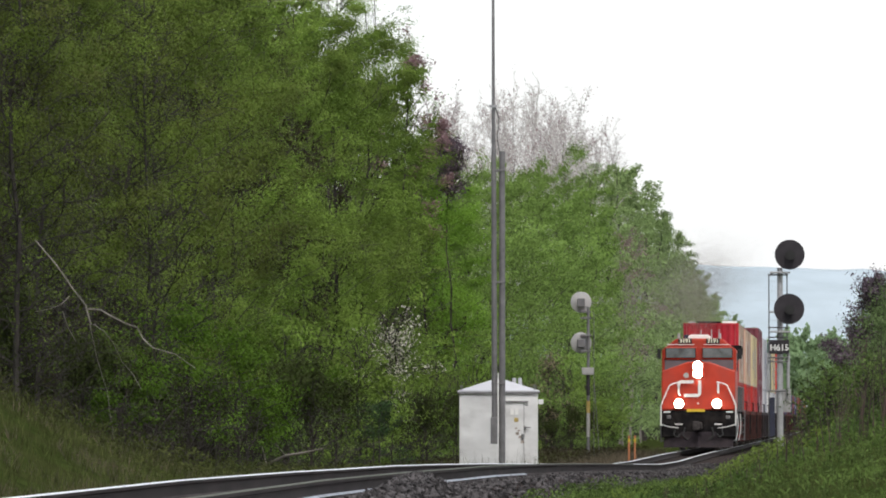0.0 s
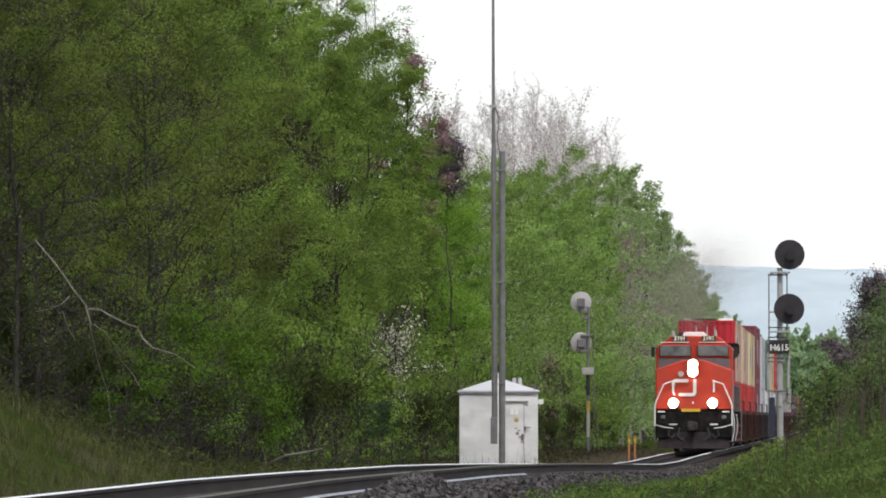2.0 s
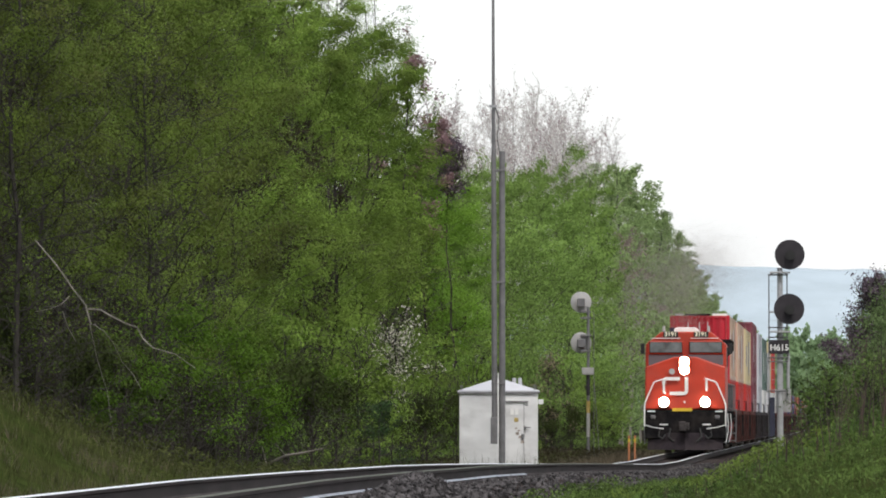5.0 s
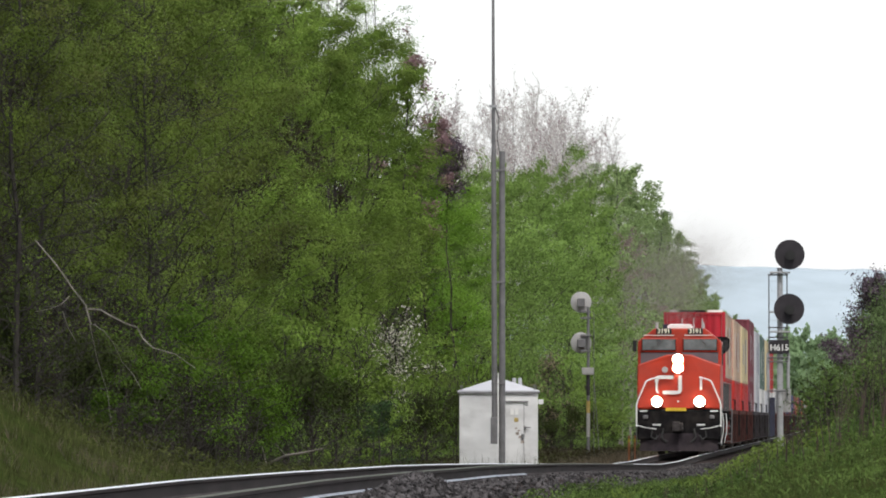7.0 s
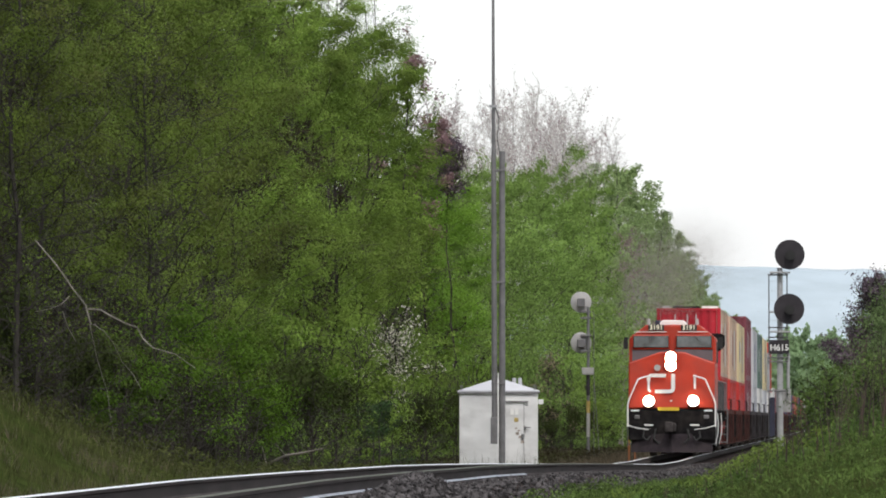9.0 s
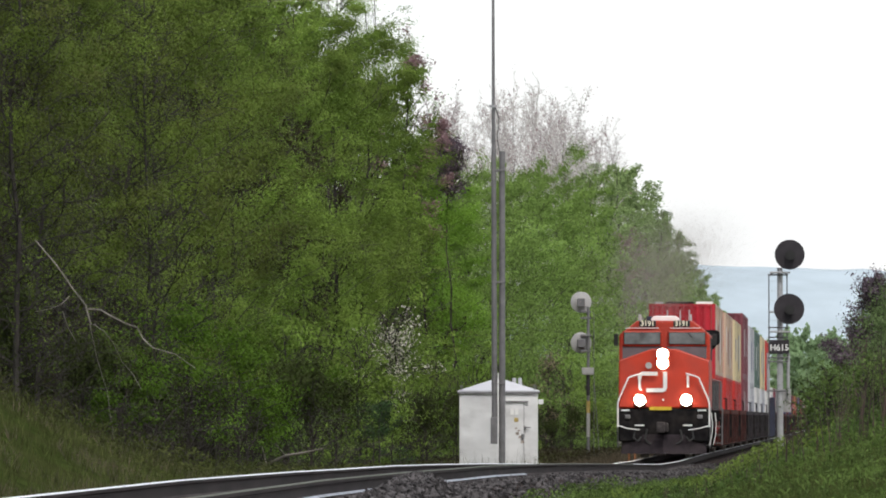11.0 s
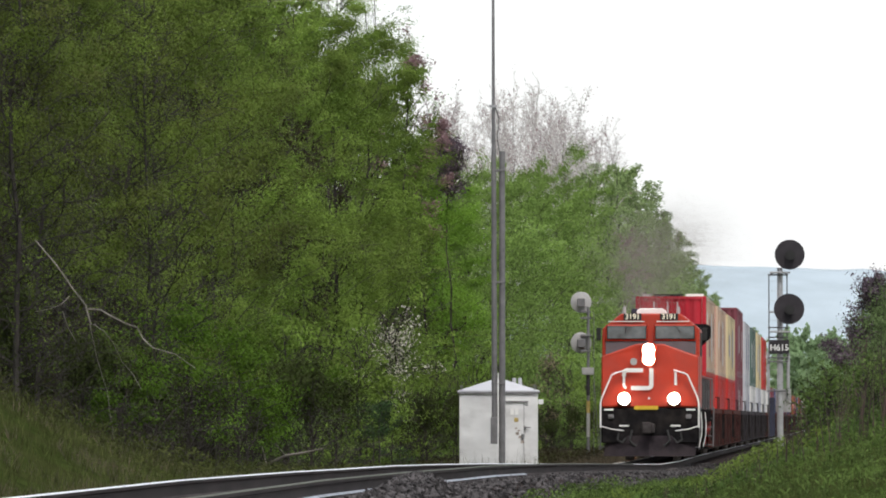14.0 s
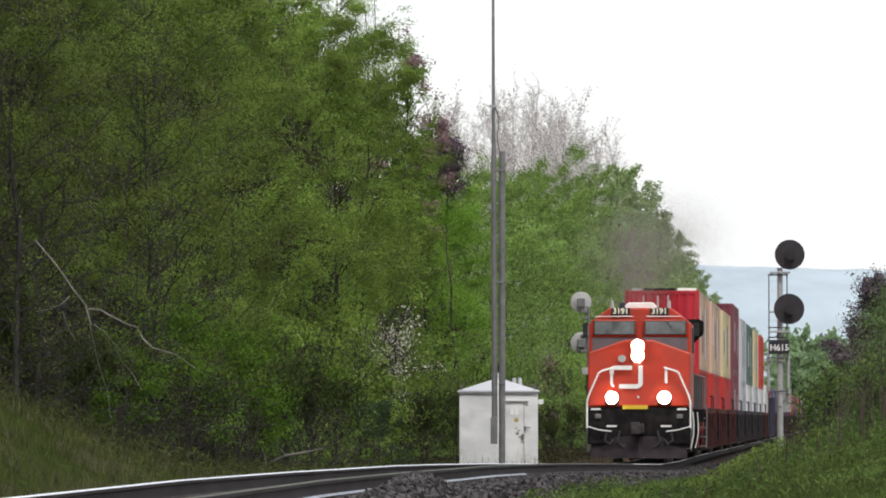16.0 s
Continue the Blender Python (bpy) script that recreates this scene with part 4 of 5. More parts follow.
def build_signal_back():
    """Two-headed mast signal across the track, seen from behind."""
    y = 300.0
    x = 6.09
    zg = ground_z(x, y)
    sig = thing("railway_signal", "two-headed searchlight signal seen from behind with pale discs", "railway signal", pose(0, 0, 0))
    part("mast", rod(bmesh.new(), (x, y, zg - 0.2), (x, y, 6.0), 0.07, 0.06, 12), M_darksteel, sig)
    part("foundation", bevel_all(box(bmesh.new(), x - 0.35, x + 0.35, y - 0.35, y + 0.35, zg - 0.4, zg + 0.35), 0.03), M_darksteel, sig)
    for z in (6.195, 4.489):
        signal_head(sig, 5.794, y + 0.25, z, 0.44, 1, M_discback)
    for z in (5.79, 5.53, 4.80, 4.13):
        part("bracket", box(bmesh.new(), x - 0.32, x + 0.12, y - 0.1, y + 0.2, z - 0.04, z + 0.04, 0.01), M_darksteel, sig)
    z = 3.28
    part("relay_case", bevel_all(box(bmesh.new(), x - 0.27, x + 0.23, y - 0.18, y + 0.18, z - 0.13, z + 0.17), 0.02), M_discback, sig)
    part("band", rod(bmesh.new(), (x, y, 2.28), (x, y, 3.15), 0.078, sides=12), M_disc, sig, "black band on the mast")
    part("band", rod(bmesh.new(), (x, y, 1.55), (x, y, 2.05), 0.079, sides=12), M_paleyellow, sig, "faded yellow band on the mast")
    part("band", rod(bmesh.new(), (x, y, 0.55), (x, y, 1.54), 0.078, sides=12), M_discback, sig, "pale grey band on the mast")
    bm = tube(bmesh.new(), [(x + 0.24, y + 0.1, zg), (x + 0.24, y + 0.1, 5.8)], 0.016)
    tube(bm, [(x + 0.5, y + 0.1, zg), (x + 0.24, y + 0.1, 3.0)], 0.014)
    part("ladder", bm, M_darksteel, sig)


def build_posts():
    for x, y in ((6.81, 262.0), (7.08, 264.0)):
        zg = ground_z(x, y)
        p = thing("marker_post", "slim orange marker post in the grass beside the track", "marker post", pose(x, y, zg), "orange marker posts")
        part("stake", bevel_all(box(bmesh.new(), -0.035, 0.035, -0.03, 0.03, -0.2, EYE_Z - 0.6 - zg), 0.006), M_orange, p)
        part("reflector", box(bmesh.new(), -0.03, 0.03, -0.038, -0.031, EYE_Z - 0.85 - zg, EYE_Z - 0.72 - zg), M_yellow, p)


build_hut()
build_mast()
build_signal_front()
build_signal_back()
build_posts()

# ---------------------------------------------------------------- train
# Things of the train are built about their own front end on the middle line, rail level, with +y to the rear.
ROWS_T = [0.0, 0.1] + [float(i) for i in range(1, 16)] + [15.9, 16.0]


def front_y(t):
    return 290.6 - 4.35 * t - 0.042 * t * t


def train_pose(t, back):
    y = front_y(t) + back * math.cos(radians(HEAD))
    return pose(track_x(y), y, 0.0, 0, 0, -HEAD)


def wheelset(parent, y, r, gauge=1.5):
    w = new("wheelset")
    w.parent = parent
    w.location = (0, y, r)
    bm = bmesh.new()
    for sx in (-1, 1):
        rod(bm, (sx * gauge / 2 - 0.065, 0, 0), (sx * gauge / 2 + 0.065, 0, 0), r, sides=28)
        rod(bm, (sx * (gauge / 2 - 0.085), 0, 0), (sx * (gauge / 2 - 0.06), 0, 0), r + 0.028, sides=28)
        for k in range(5):
            a = k * 2 * math.pi / 5
            c = (0, 0.6 * r * math.cos(a), 0.6 * r * math.sin(a))
            rod(bm, (sx * (gauge / 2 + 0.06), c[1], c[2]), (sx * (gauge / 2 + 0.075), c[1], c[2]), 0.06, sides=8)
    rod(bm, (-gauge / 2, 0, 0), (gauge / 2, 0, 0), 0.09, sides=10)
    bpy.data.objects.remove(w)
    w = part("wheelset", bm, M_wheel, parent)
    w.location = (0, y, r)
    return w


M_wheel = material("worn_wheel_steel", (0.16, 0.13, 0.11), 0.6, metal=0.5, vary=0.3, scale=5.0)
M_truck = material("grimy_truck_steel", (0.018, 0.016, 0.016), 0.9, vary=0.4, scale=4.0, spec=0.1, dirt=(0.038, 0.031, 0.027), dirt_scale=3)
WHEELS = []


def truck(parent, y, axles, r, half=1.15):
    """A bogie: two side frames with springs, bolster and wheelsets."""
    bm = bmesh.new()
    y0, y1 = y + axles[0] - 0.5, y + axles[-1] + 0.5
    for sx in (-1, 1):
        box(bm, sx * half - 0.07, sx * half + 0.07, y0, y1, r - 0.02, r + 0.26, 0.03)
        for a in axles:
            box(bm, sx * half - 0.10, sx * half + 0.10, y + a - 0.17, y + a + 0.17, r - 0.2, r + 0.3, 0.03)
        for a, b in zip(axles, axles[1:]):
            for d in (-0.15, 0.15):
                rod(bm, (sx * half, y + (a + b) / 2 + d, r - 0.25), (sx * half, y + (a + b) / 2 + d, r + 0.1), 0.08, sides=10)
    box(bm, -half, half, y - 0.25, y + 0.25, r - 0.1, r + 0.35, 0.03)
    t = part("truck", bm, M_truck, parent)
    return t, [wheelset(t, y + a, r) for a in axles]


def build_locomotive():
    loco = thing("diesel_locomotive", "red and black wide-nosed diesel locomotive hauling a container train, headlights lit", "locomotive")
    # frame, pilot and plough
    part("underframe", bevel_all(box(bmesh.new(), -1.45, 1.45, 0.45, 22.2, 1.20, 1.62), 0.04), M_black, loco)
    pilot = part("pilot", bevel_all(box(bmesh.new(), -1.50, 1.50, 0.02, 0.5, 0.55, 1.64), 0.04), M_black, loco, "black pilot sheet below the nose")
    bm = bmesh.new()
    for a, b in (((-1.42, 0.10), (0.0, -0.42)), ((0.0, -0.42), (1.42, 0.10))):
        q = [bm.verts.new((a[0], a[1], 0.14)), bm.verts.new((b[0], b[1], 0.14)), bm.verts.new((b[0] * 0.98, b[1] + 0.22, 0.78)), bm.verts.new((a[0] * 0.98, a[1] + 0.14, 0.78))]
        bk = [bm.verts.new((v.co.x, v.co.y + 0.05, v.co.z)) for v in q]
        bm.faces.new(q)
        bm.faces.new(bk[::-1])
        for i in range(4):
            j = (i + 1) % 4
            bm.faces.new((q[i], bk[i], bk[j], q[j]))
    part("snow_plough", bm, M_plough, pilot, "grimy black wedge plough")
    for sx in (-1, 1):
        part("step_light", box(bmesh.new(), sx * 0.80 - 0.15, sx * 0.80 + 0.15, -0.02, 0.01, 1.06, 1.11), M_white, pilot, "white step edge")
        part("pilot_mark", box(bmesh.new(), sx * 1.27 - 0.14, sx * 1.27 + 0.14, -0.02, 0.015, 1.555, 1.61), M_white, pilot, "white edge mark")
        part("cable_socket", bevel_all(box(bmesh.new(), sx * 1.2 - 0.09, sx * 1.2 + 0.09, -0.06, 0.02, 1.30, 1.44), 0.03), M_darksteel, pilot)
        b = tube(bmesh.new(), [(sx * 0.55, -0.02, 0.95), (sx * 0.62, -0.14, 0.62), (sx * 0.45, -0.16, 0.45), (sx * 0.32, -0.05, 0.6)], 0.035, 8)
        part("air_hose", b, M_rubber, pilot)
        b = tube(bmesh.new(), [(sx * 0.95, -0.02, 0.9), (sx * 1.0, -0.12, 0.66), (sx * 0.85, -0.14, 0.55), (sx * 0.75, -0.04, 0.7)], 0.03, 8)
        part("air_hose", b, M_rubber, pilot)
    part("yellow_sill", box(bmesh.new(), -0.48, 0.26, -0.03, 0.012, 1.585, 1.70), M_yellow, pilot, "yellow stripe on the anticlimber")
    cp = bevel_all(box(bmesh.new(), -0.16, 0.16, -0.55, 0.1, 0.86, 1.16), 0.05)
    box(cp, -0.22, 0.05, -0.68, -0.45, 0.84, 1.2, 0.04)
    part("coupler", cp, M_coupler, loco, "grimy dark steel knuckle coupler")
    # nose: short hood across the whole width, its top sloping to the sides
    zc, zs = 3.62, 3.24
    nose = bmesh.new()
    prism(nose, [(-1.50, 1.66), (1.50, 1.66), (1.50, zs), (0.42, zc), (-0.42, zc), (-1.50, zs)], 0.0, 1.55)
    for v in nose.verts:
        if v.co.y < 0.1 and v.co.z > 3.0:
            v.co.y += 0.22
    nose_ob = part("nose", bevel_all(nose, 0.05, 2), M_red, loco, "red nose")
    # cab shell with peaked shoulders
    cab = bmesh.new()
    prism(cab, [(-1.515, 1.62), (1.515, 1.62), (1.515, 4.10), (0.92, 4.58), (-0.92, 4.58), (-1.515, 4.10)], 1.1, 4.4)
    for v in cab.verts:
        if v.co.y < 1.2 and v.co.z > 3.9:
            v.co.y += 0.20
    cab_ob = part("cab", bevel_all(cab, 0.05, 2), M_red, loco, "red cab")
    # windscreen band: dark lower panels, then glass in red frames
    for sx in (-1, 1):
        bm = bmesh.new()
        a, b = (0.10, 1.40) if sx > 0 else (-1.40, -0.10)
        z_in, z_out = 3.66, 3.30
        lo = (z_in, z_out) if sx > 0 else (z_out, z_in)
        f = [bm.verts.new((a, 1.085, lo[0])), bm.verts.new((b, 1.085, lo[1])), bm.verts.new((b, 1.17, 3.74)), bm.verts.new((a, 1.17, 3.74))]
        k = [bm.verts.new((v.co.x, v.co.y + 0.2, v.co.z)) for v in f]
        bm.faces.new(f)
        bm.faces.new(k[::-1])
        for i in range(4):
            j = (i + 1) % 4
            bm.faces.new((f[i], k[i], k[j], f[j]))
        part("sill_panel", bm, M_sill, cab_ob, "dark grey panel below the windscreen")
        w = bmesh.new()
        box(w, a - 0.01, b + 0.01, 1.10, 1.17, 3.72, 4.24, 0.05)
        win = part("window_frame", w, M_red, cab_ob)
        w = bmesh.new()
        box(w, a + 0.03, b - 0.03, 1.085, 1.13, 3.765, 4.19, 0.018)
        g = part("windscreen", w, M_rubber, win, "black rubber window seal")
        w = bmesh.new()
        box(w, a + 0.06, b - 0.06, 1.07, 1.10, 3.795, 4.165, 0.008)
        part("pane", w, M_glass, g, "dark glass pane with reflected sky painted into its tone")
        b2 = tube(bmesh.new(), [(sx * 0.75, 1.05, 4.2), (sx * (0.95 if sx > 0 else 0.8), 1.04, 3.98)], 0.012)
        part("wiper", b2, M_rubber, win)
        part("visor_line", box(bmesh.new(), a + 0.08, b - 0.2 if sx > 0 else b - 0.1, 1.10, 1.16, 4.315, 4.34), M_white, cab_ob, "thin white line over the windscreen")
        nb = part("number_board", bevel_all(box(bmesh.new(), sx * 0.57 - 0.28, sx * 0.57 + 0.28, 1.20, 1.34, 4.37, 4.58), 0.02), M_rubber, cab_ob, "black board with white digits")
        writing("3191", 0.235, M_numeral, nb, pose(sx * 0.57, 1.192, 4.475, 90, 0, 0))
        part("roof_beacon", rod(bmesh.new(), (sx * 0.84, 1.7, 4.55), (sx * 0.84, 1.7, 4.80), 0.07, 0.05, 10), M_discback, cab_ob)
        mir = box(bmesh.new(), sx * 1.66 - 0.07, sx * 1.66 + 0.07, 2.2, 2.26, 3.75, 4.15, 0.01)
        part("side_window", bevel_all(box(bmesh.new(), sx * 1.515 - 0.02, sx * 1.515 + 0.02, 2.0, 3.9, 3.25, 4.0), 0.01), M_rubber, cab_ob, "dark side window")
        tube(mir, [(sx * 1.5, 2.2, 4.1), (sx * 1.68, 2.2, 4.12)], 0.015)
        part("mirror", mir, M_rubber, cab_ob)
    roofbox = bmesh.new()
    prism(roofbox, [(-0.46, 4.56), (0.46, 4.56), (0.46, 4.66), (0.36, 4.745), (-0.36, 4.745), (-0.46, 4.66)], 1.7, 2.6)
    part("air_conditioner", bevel_all(roofbox, 0.03), M_white, cab_ob, "white rounded roof unit")
    # Dark box added as the shade beside the roof unit.
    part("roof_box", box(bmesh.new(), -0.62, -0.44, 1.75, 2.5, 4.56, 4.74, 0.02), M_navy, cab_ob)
    for x in (0.03, 0.46, 0.77):
        part("antenna", rod(bmesh.new(), (x, 3.6, 4.55), (x, 3.6, 4.98), 0.035, 0.02, 8), M_discback, cab_ob)
    # headlight pair on the nose top, with its housing
    hl = part("headlight", bevel_all(box(bmesh.new(), -0.27, 0.21, -0.02, 0.4, 2.98, 3.62), 0.05), M_red, nose_ob)
    # Lamp discs here and below are oversized, so glare is in their shape.
    for z in (3.15, 3.44):
        part("lamp", rod(bmesh.new(), (-0.03, 0.02, z), (-0.03, -0.06, z), 0.17, 0.19, 20), M_headlamp, hl, "glowing white lamp enlarged to take in its glare")
    # ditch lights on the anticlimber
    for sx in (-0.79, 0.75):
        d = part("ditch_light", bevel_all(box(bmesh.new(), sx - 0.19, sx + 0.19, -0.10, 0.15, 1.70, 2.08), 0.04), M_black, loco)
        part("lamp", rod(bmesh.new(), (sx, -0.08, 1.92), (sx, -0.14, 1.92), 0.17, 0.19, 20), M_ditch, d, "glowing white lamp enlarged to take in its glare")
    # emblem on the nose: plain white bent strokes
    def ribbon(pts, w):
        b, rows = bmesh.new(), []
        for i, p in enumerate(pts):
            q, r = pts[max(0, i - 1)], pts[min(len(pts) - 1, i + 1)]
            d = Vector((r[0] - q[0], r[1] - q[1])).normalized()
            n = Vector((-d.y, d.x)) * w / 2
            rows.append([b.verts.new((p[0] + k * n.x, y, p[1] + k * n.y)) for k, y in ((1, -0.014), (-1, -0.014), (-1, 0.03), (1, 0.03))])
        for a, c in zip(rows, rows[1:]):
            for i in range(4):
                j = (i + 1) % 4
                b.faces.new((a[i], a[j], c[j], c[i]))
        b.faces.new(rows[0])
        b.faces.new(rows[-1][::-1])
        return b

    def bend(cx, cz, r, a0, a1):
        return [(cx + r * math.cos(radians(a0 + (a1 - a0) * i / 6)), cz + r * math.sin(radians(a0 + (a1 - a0) * i / 6))) for i in range(7)]

    for pts, w in (([(-0.20, 2.80), (-0.66, 2.80)] + bend(-0.70, 2.70, 0.10, 90, 180) + [(-0.80, 2.62)], 0.125),
                   ([(-0.80, 2.64), (-0.80, 2.36)] + bend(-0.72, 2.34, 0.08, 180, 270), 0.075),
                   ([(0.05, 2.86), (0.05, 2.38)] + bend(-0.06, 2.36, 0.11, 0, -90) + [(-0.58, 2.25)], 0.13),
                   ([(0.80, 2.82), (0.80, 2.34)], 0.08)):
        part("emblem", ribbon(pts, w), M_white, nose_ob, "plain white curved stroke emblem")
    rnd = rod(bmesh.new(), (-0.50, 0.10, 3.07), (-0.50, -0.015, 3.07), 0.11, sides=20)
    part("round_plate", rnd, M_discback, nose_ob, "small round grey plate")
    part("door_knob", rod(bmesh.new(), (-0.02, 0.0, 1.93), (-0.02, -0.03, 1.93), 0.035, sides=10), M_white, nose_ob)
    # white handrails round the front walkway
    for sx in (-1, 1):
        pts = [(sx * 0.74, -0.02, 2.80), (sx * 1.04, -0.10, 2.72), (sx * 1.17, -0.13, 2.66), (sx * 1.47, -0.13, 1.98), (sx * 1.52, -0.13, 1.80), (sx * 1.52, -0.13, 1.02)]
        part("handrail", tube(bmesh.new(), pts, 0.027, 8), M_white, loco, "white tubular handrail")
        pts = [(sx * 1.52, -0.13, 1.08), (sx * 1.2, -0.15, 0.98), (sx * 0.80, -0.13, 0.93)]
        part("handrail", tube(bmesh.new(), pts, 0.016, 8), M_white, loco, "white lower grab rail")
        for yy in (0.8, 4.9, 7.5, 10, 12.5, 15, 17.5, 20.5, 22.0):
            part("stanchion", tube(bmesh.new(), [(sx * 1.5, yy, 1.6), (sx * 1.5, yy, 2.65)], 0.018), M_darksteel, loco, "grey handrail post")
        part("side_rail", tube(bmesh.new(), [(sx * 1.5, 4.9, 2.65), (sx * 1.5, 22.0, 2.65)], 0.018), M_darksteel, loco)
        for yy in (0.3, 21.9):
            st = tube(bmesh.new(), [(sx * 1.53, yy, 0.35), (sx * 1.55, yy, 1.7)], 0.025)
            for z in (0.42, 0.72, 1.02, 1.32):
                box(st, sx * 1.38 - 0.12, sx * 1.38 + 0.12, yy - 0.05, yy + 0.25, z - 0.02, z + 0.02)
            part("steps", st, M_darksteel, loco, "grey step irons")
        for yy, dx in ((0.25, 0.02), (4.5, 0.06)) if sx > 0 else ():
            pts = [(sx * (1.56 + dx), yy, 1.5), (sx * (1.59 + dx), yy, 1.15), (sx * (1.58 + dx), yy, 0.8), (sx * (1.50 + dx), yy, 0.42)]
            part("step_rail", tube(bmesh.new(), pts, 0.016, 8), M_white, loco, "white curved step handrail")
    # hood, radiator and tanks
    part("hood", bevel_all(box(bmesh.new(), -1.0, 1.0, 4.38, 21.6, 1.62, 4.42), 0.06), M_red, loco, "red engine hood")
    bm = bmesh.new()
    prism(bm, [(-1.1, 3.7), (1.1, 3.7), (1.46, 4.05), (1.46, 4.45), (-1.46, 4.45), (-1.46, 4.05)], 16.0, 21.5)
    part("radiator", bevel_all(bm, 0.04), M_black, loco, "black flared radiator")
    for yy in (5.4, 7.2, 9.0, 11.0, 13.0, 15.0):
        part("hood_door", bevel_all(box(bmesh.new(), 0.985, 1.03, yy - 0.8, yy + 0.8, 1.75, 3.6), 0.01), M_red, loco)
    part("equipment_cabinet", bevel_all(box(bmesh.new(), 1.0, 1.46, 7.0, 20.5, 1.64, 2.62), 0.04), M_black, loco)
    part("exhaust_stack", bevel_all(box(bmesh.new(), -0.4, 0.4, 11.2, 12.6, 4.4, 4.62), 0.04), M_black, loco)
    tank = bmesh.new()
    prism(tank, [(-1.42, 1.2), (1.42, 1.2), (1.42, 0.65), (1.15, 0.3), (-1.15, 0.3), (-1.42, 0.65)], 8.2, 14.2)
    part("fuel_tank", bevel_all(tank, 0.04), M_black, loco)
    for yc in (4.1, 18.3):
        t, ws = truck(loco, yc, (-1.9, 0.0, 1.9), 0.53, 1.18)
        WHEELS.extend((w, 0.53) for w in ws)
    return loco


M_coupler = material("grimy_coupler_steel", (0.055, 0.048, 0.048), 0.7, metal=0.3, vary=0.4, scale=6.0, spec=0.2)
M_plough = material("dusty_black_plough", (0.030, 0.024, 0.028), 0.85, vary=0.35, scale=3.0, spec=0.1, dirt=(0.055, 0.045, 0.043), dirt_scale=2.0)
M_sill = material("dark_grey_sill", (0.085, 0.066, 0.074), 0.6, vary=0.15, scale=3.0)
M_numeral = material("number_white", (0.85, 0.80, 0.62), 0.5, vary=0.03)
locomotive = build_locomotive()

PAINT = {
    "red": (0.42, 0.030, 0.025), "tan": (0.49, 0.35, 0.26), "cream": (0.52, 0.43, 0.26), "maroon": (0.17, 0.045, 0.06),
    "grey": (0.44, 0.44, 0.47), "green": (0.075, 0.12, 0.10), "rust": (0.34, 0.095, 0.05), "crimson": (0.42, 0.022, 0.036), "blue": (0.07, 0.08, 0.17), "white": (0.55, 0.54, 0.53),
}
MARKS = {"red": ("crimson", "red"), "tan": ("white", "maroon"), "cream": ("blue", "white"), "maroon": ("maroon", "white"), "grey": ("white", "blue"),
         "green": ("white", "green"), "rust": ("rust", "white"), "crimson": ("white", "crimson"), "blue": ("white", "blue"), "white": ("grey", "blue")}
PAINT_MAT = {k: material("container_paint_" + k, c, 0.6, vary=0.55, scale=1.5, stretch=(1, 0.55, 0.03), spec=0.15, dirt=tuple(0.5 * x + 0.05 for x in c),
                         dirt_scale=1.0, dirt_amount=0.7) for k, c in PAINT.items()}


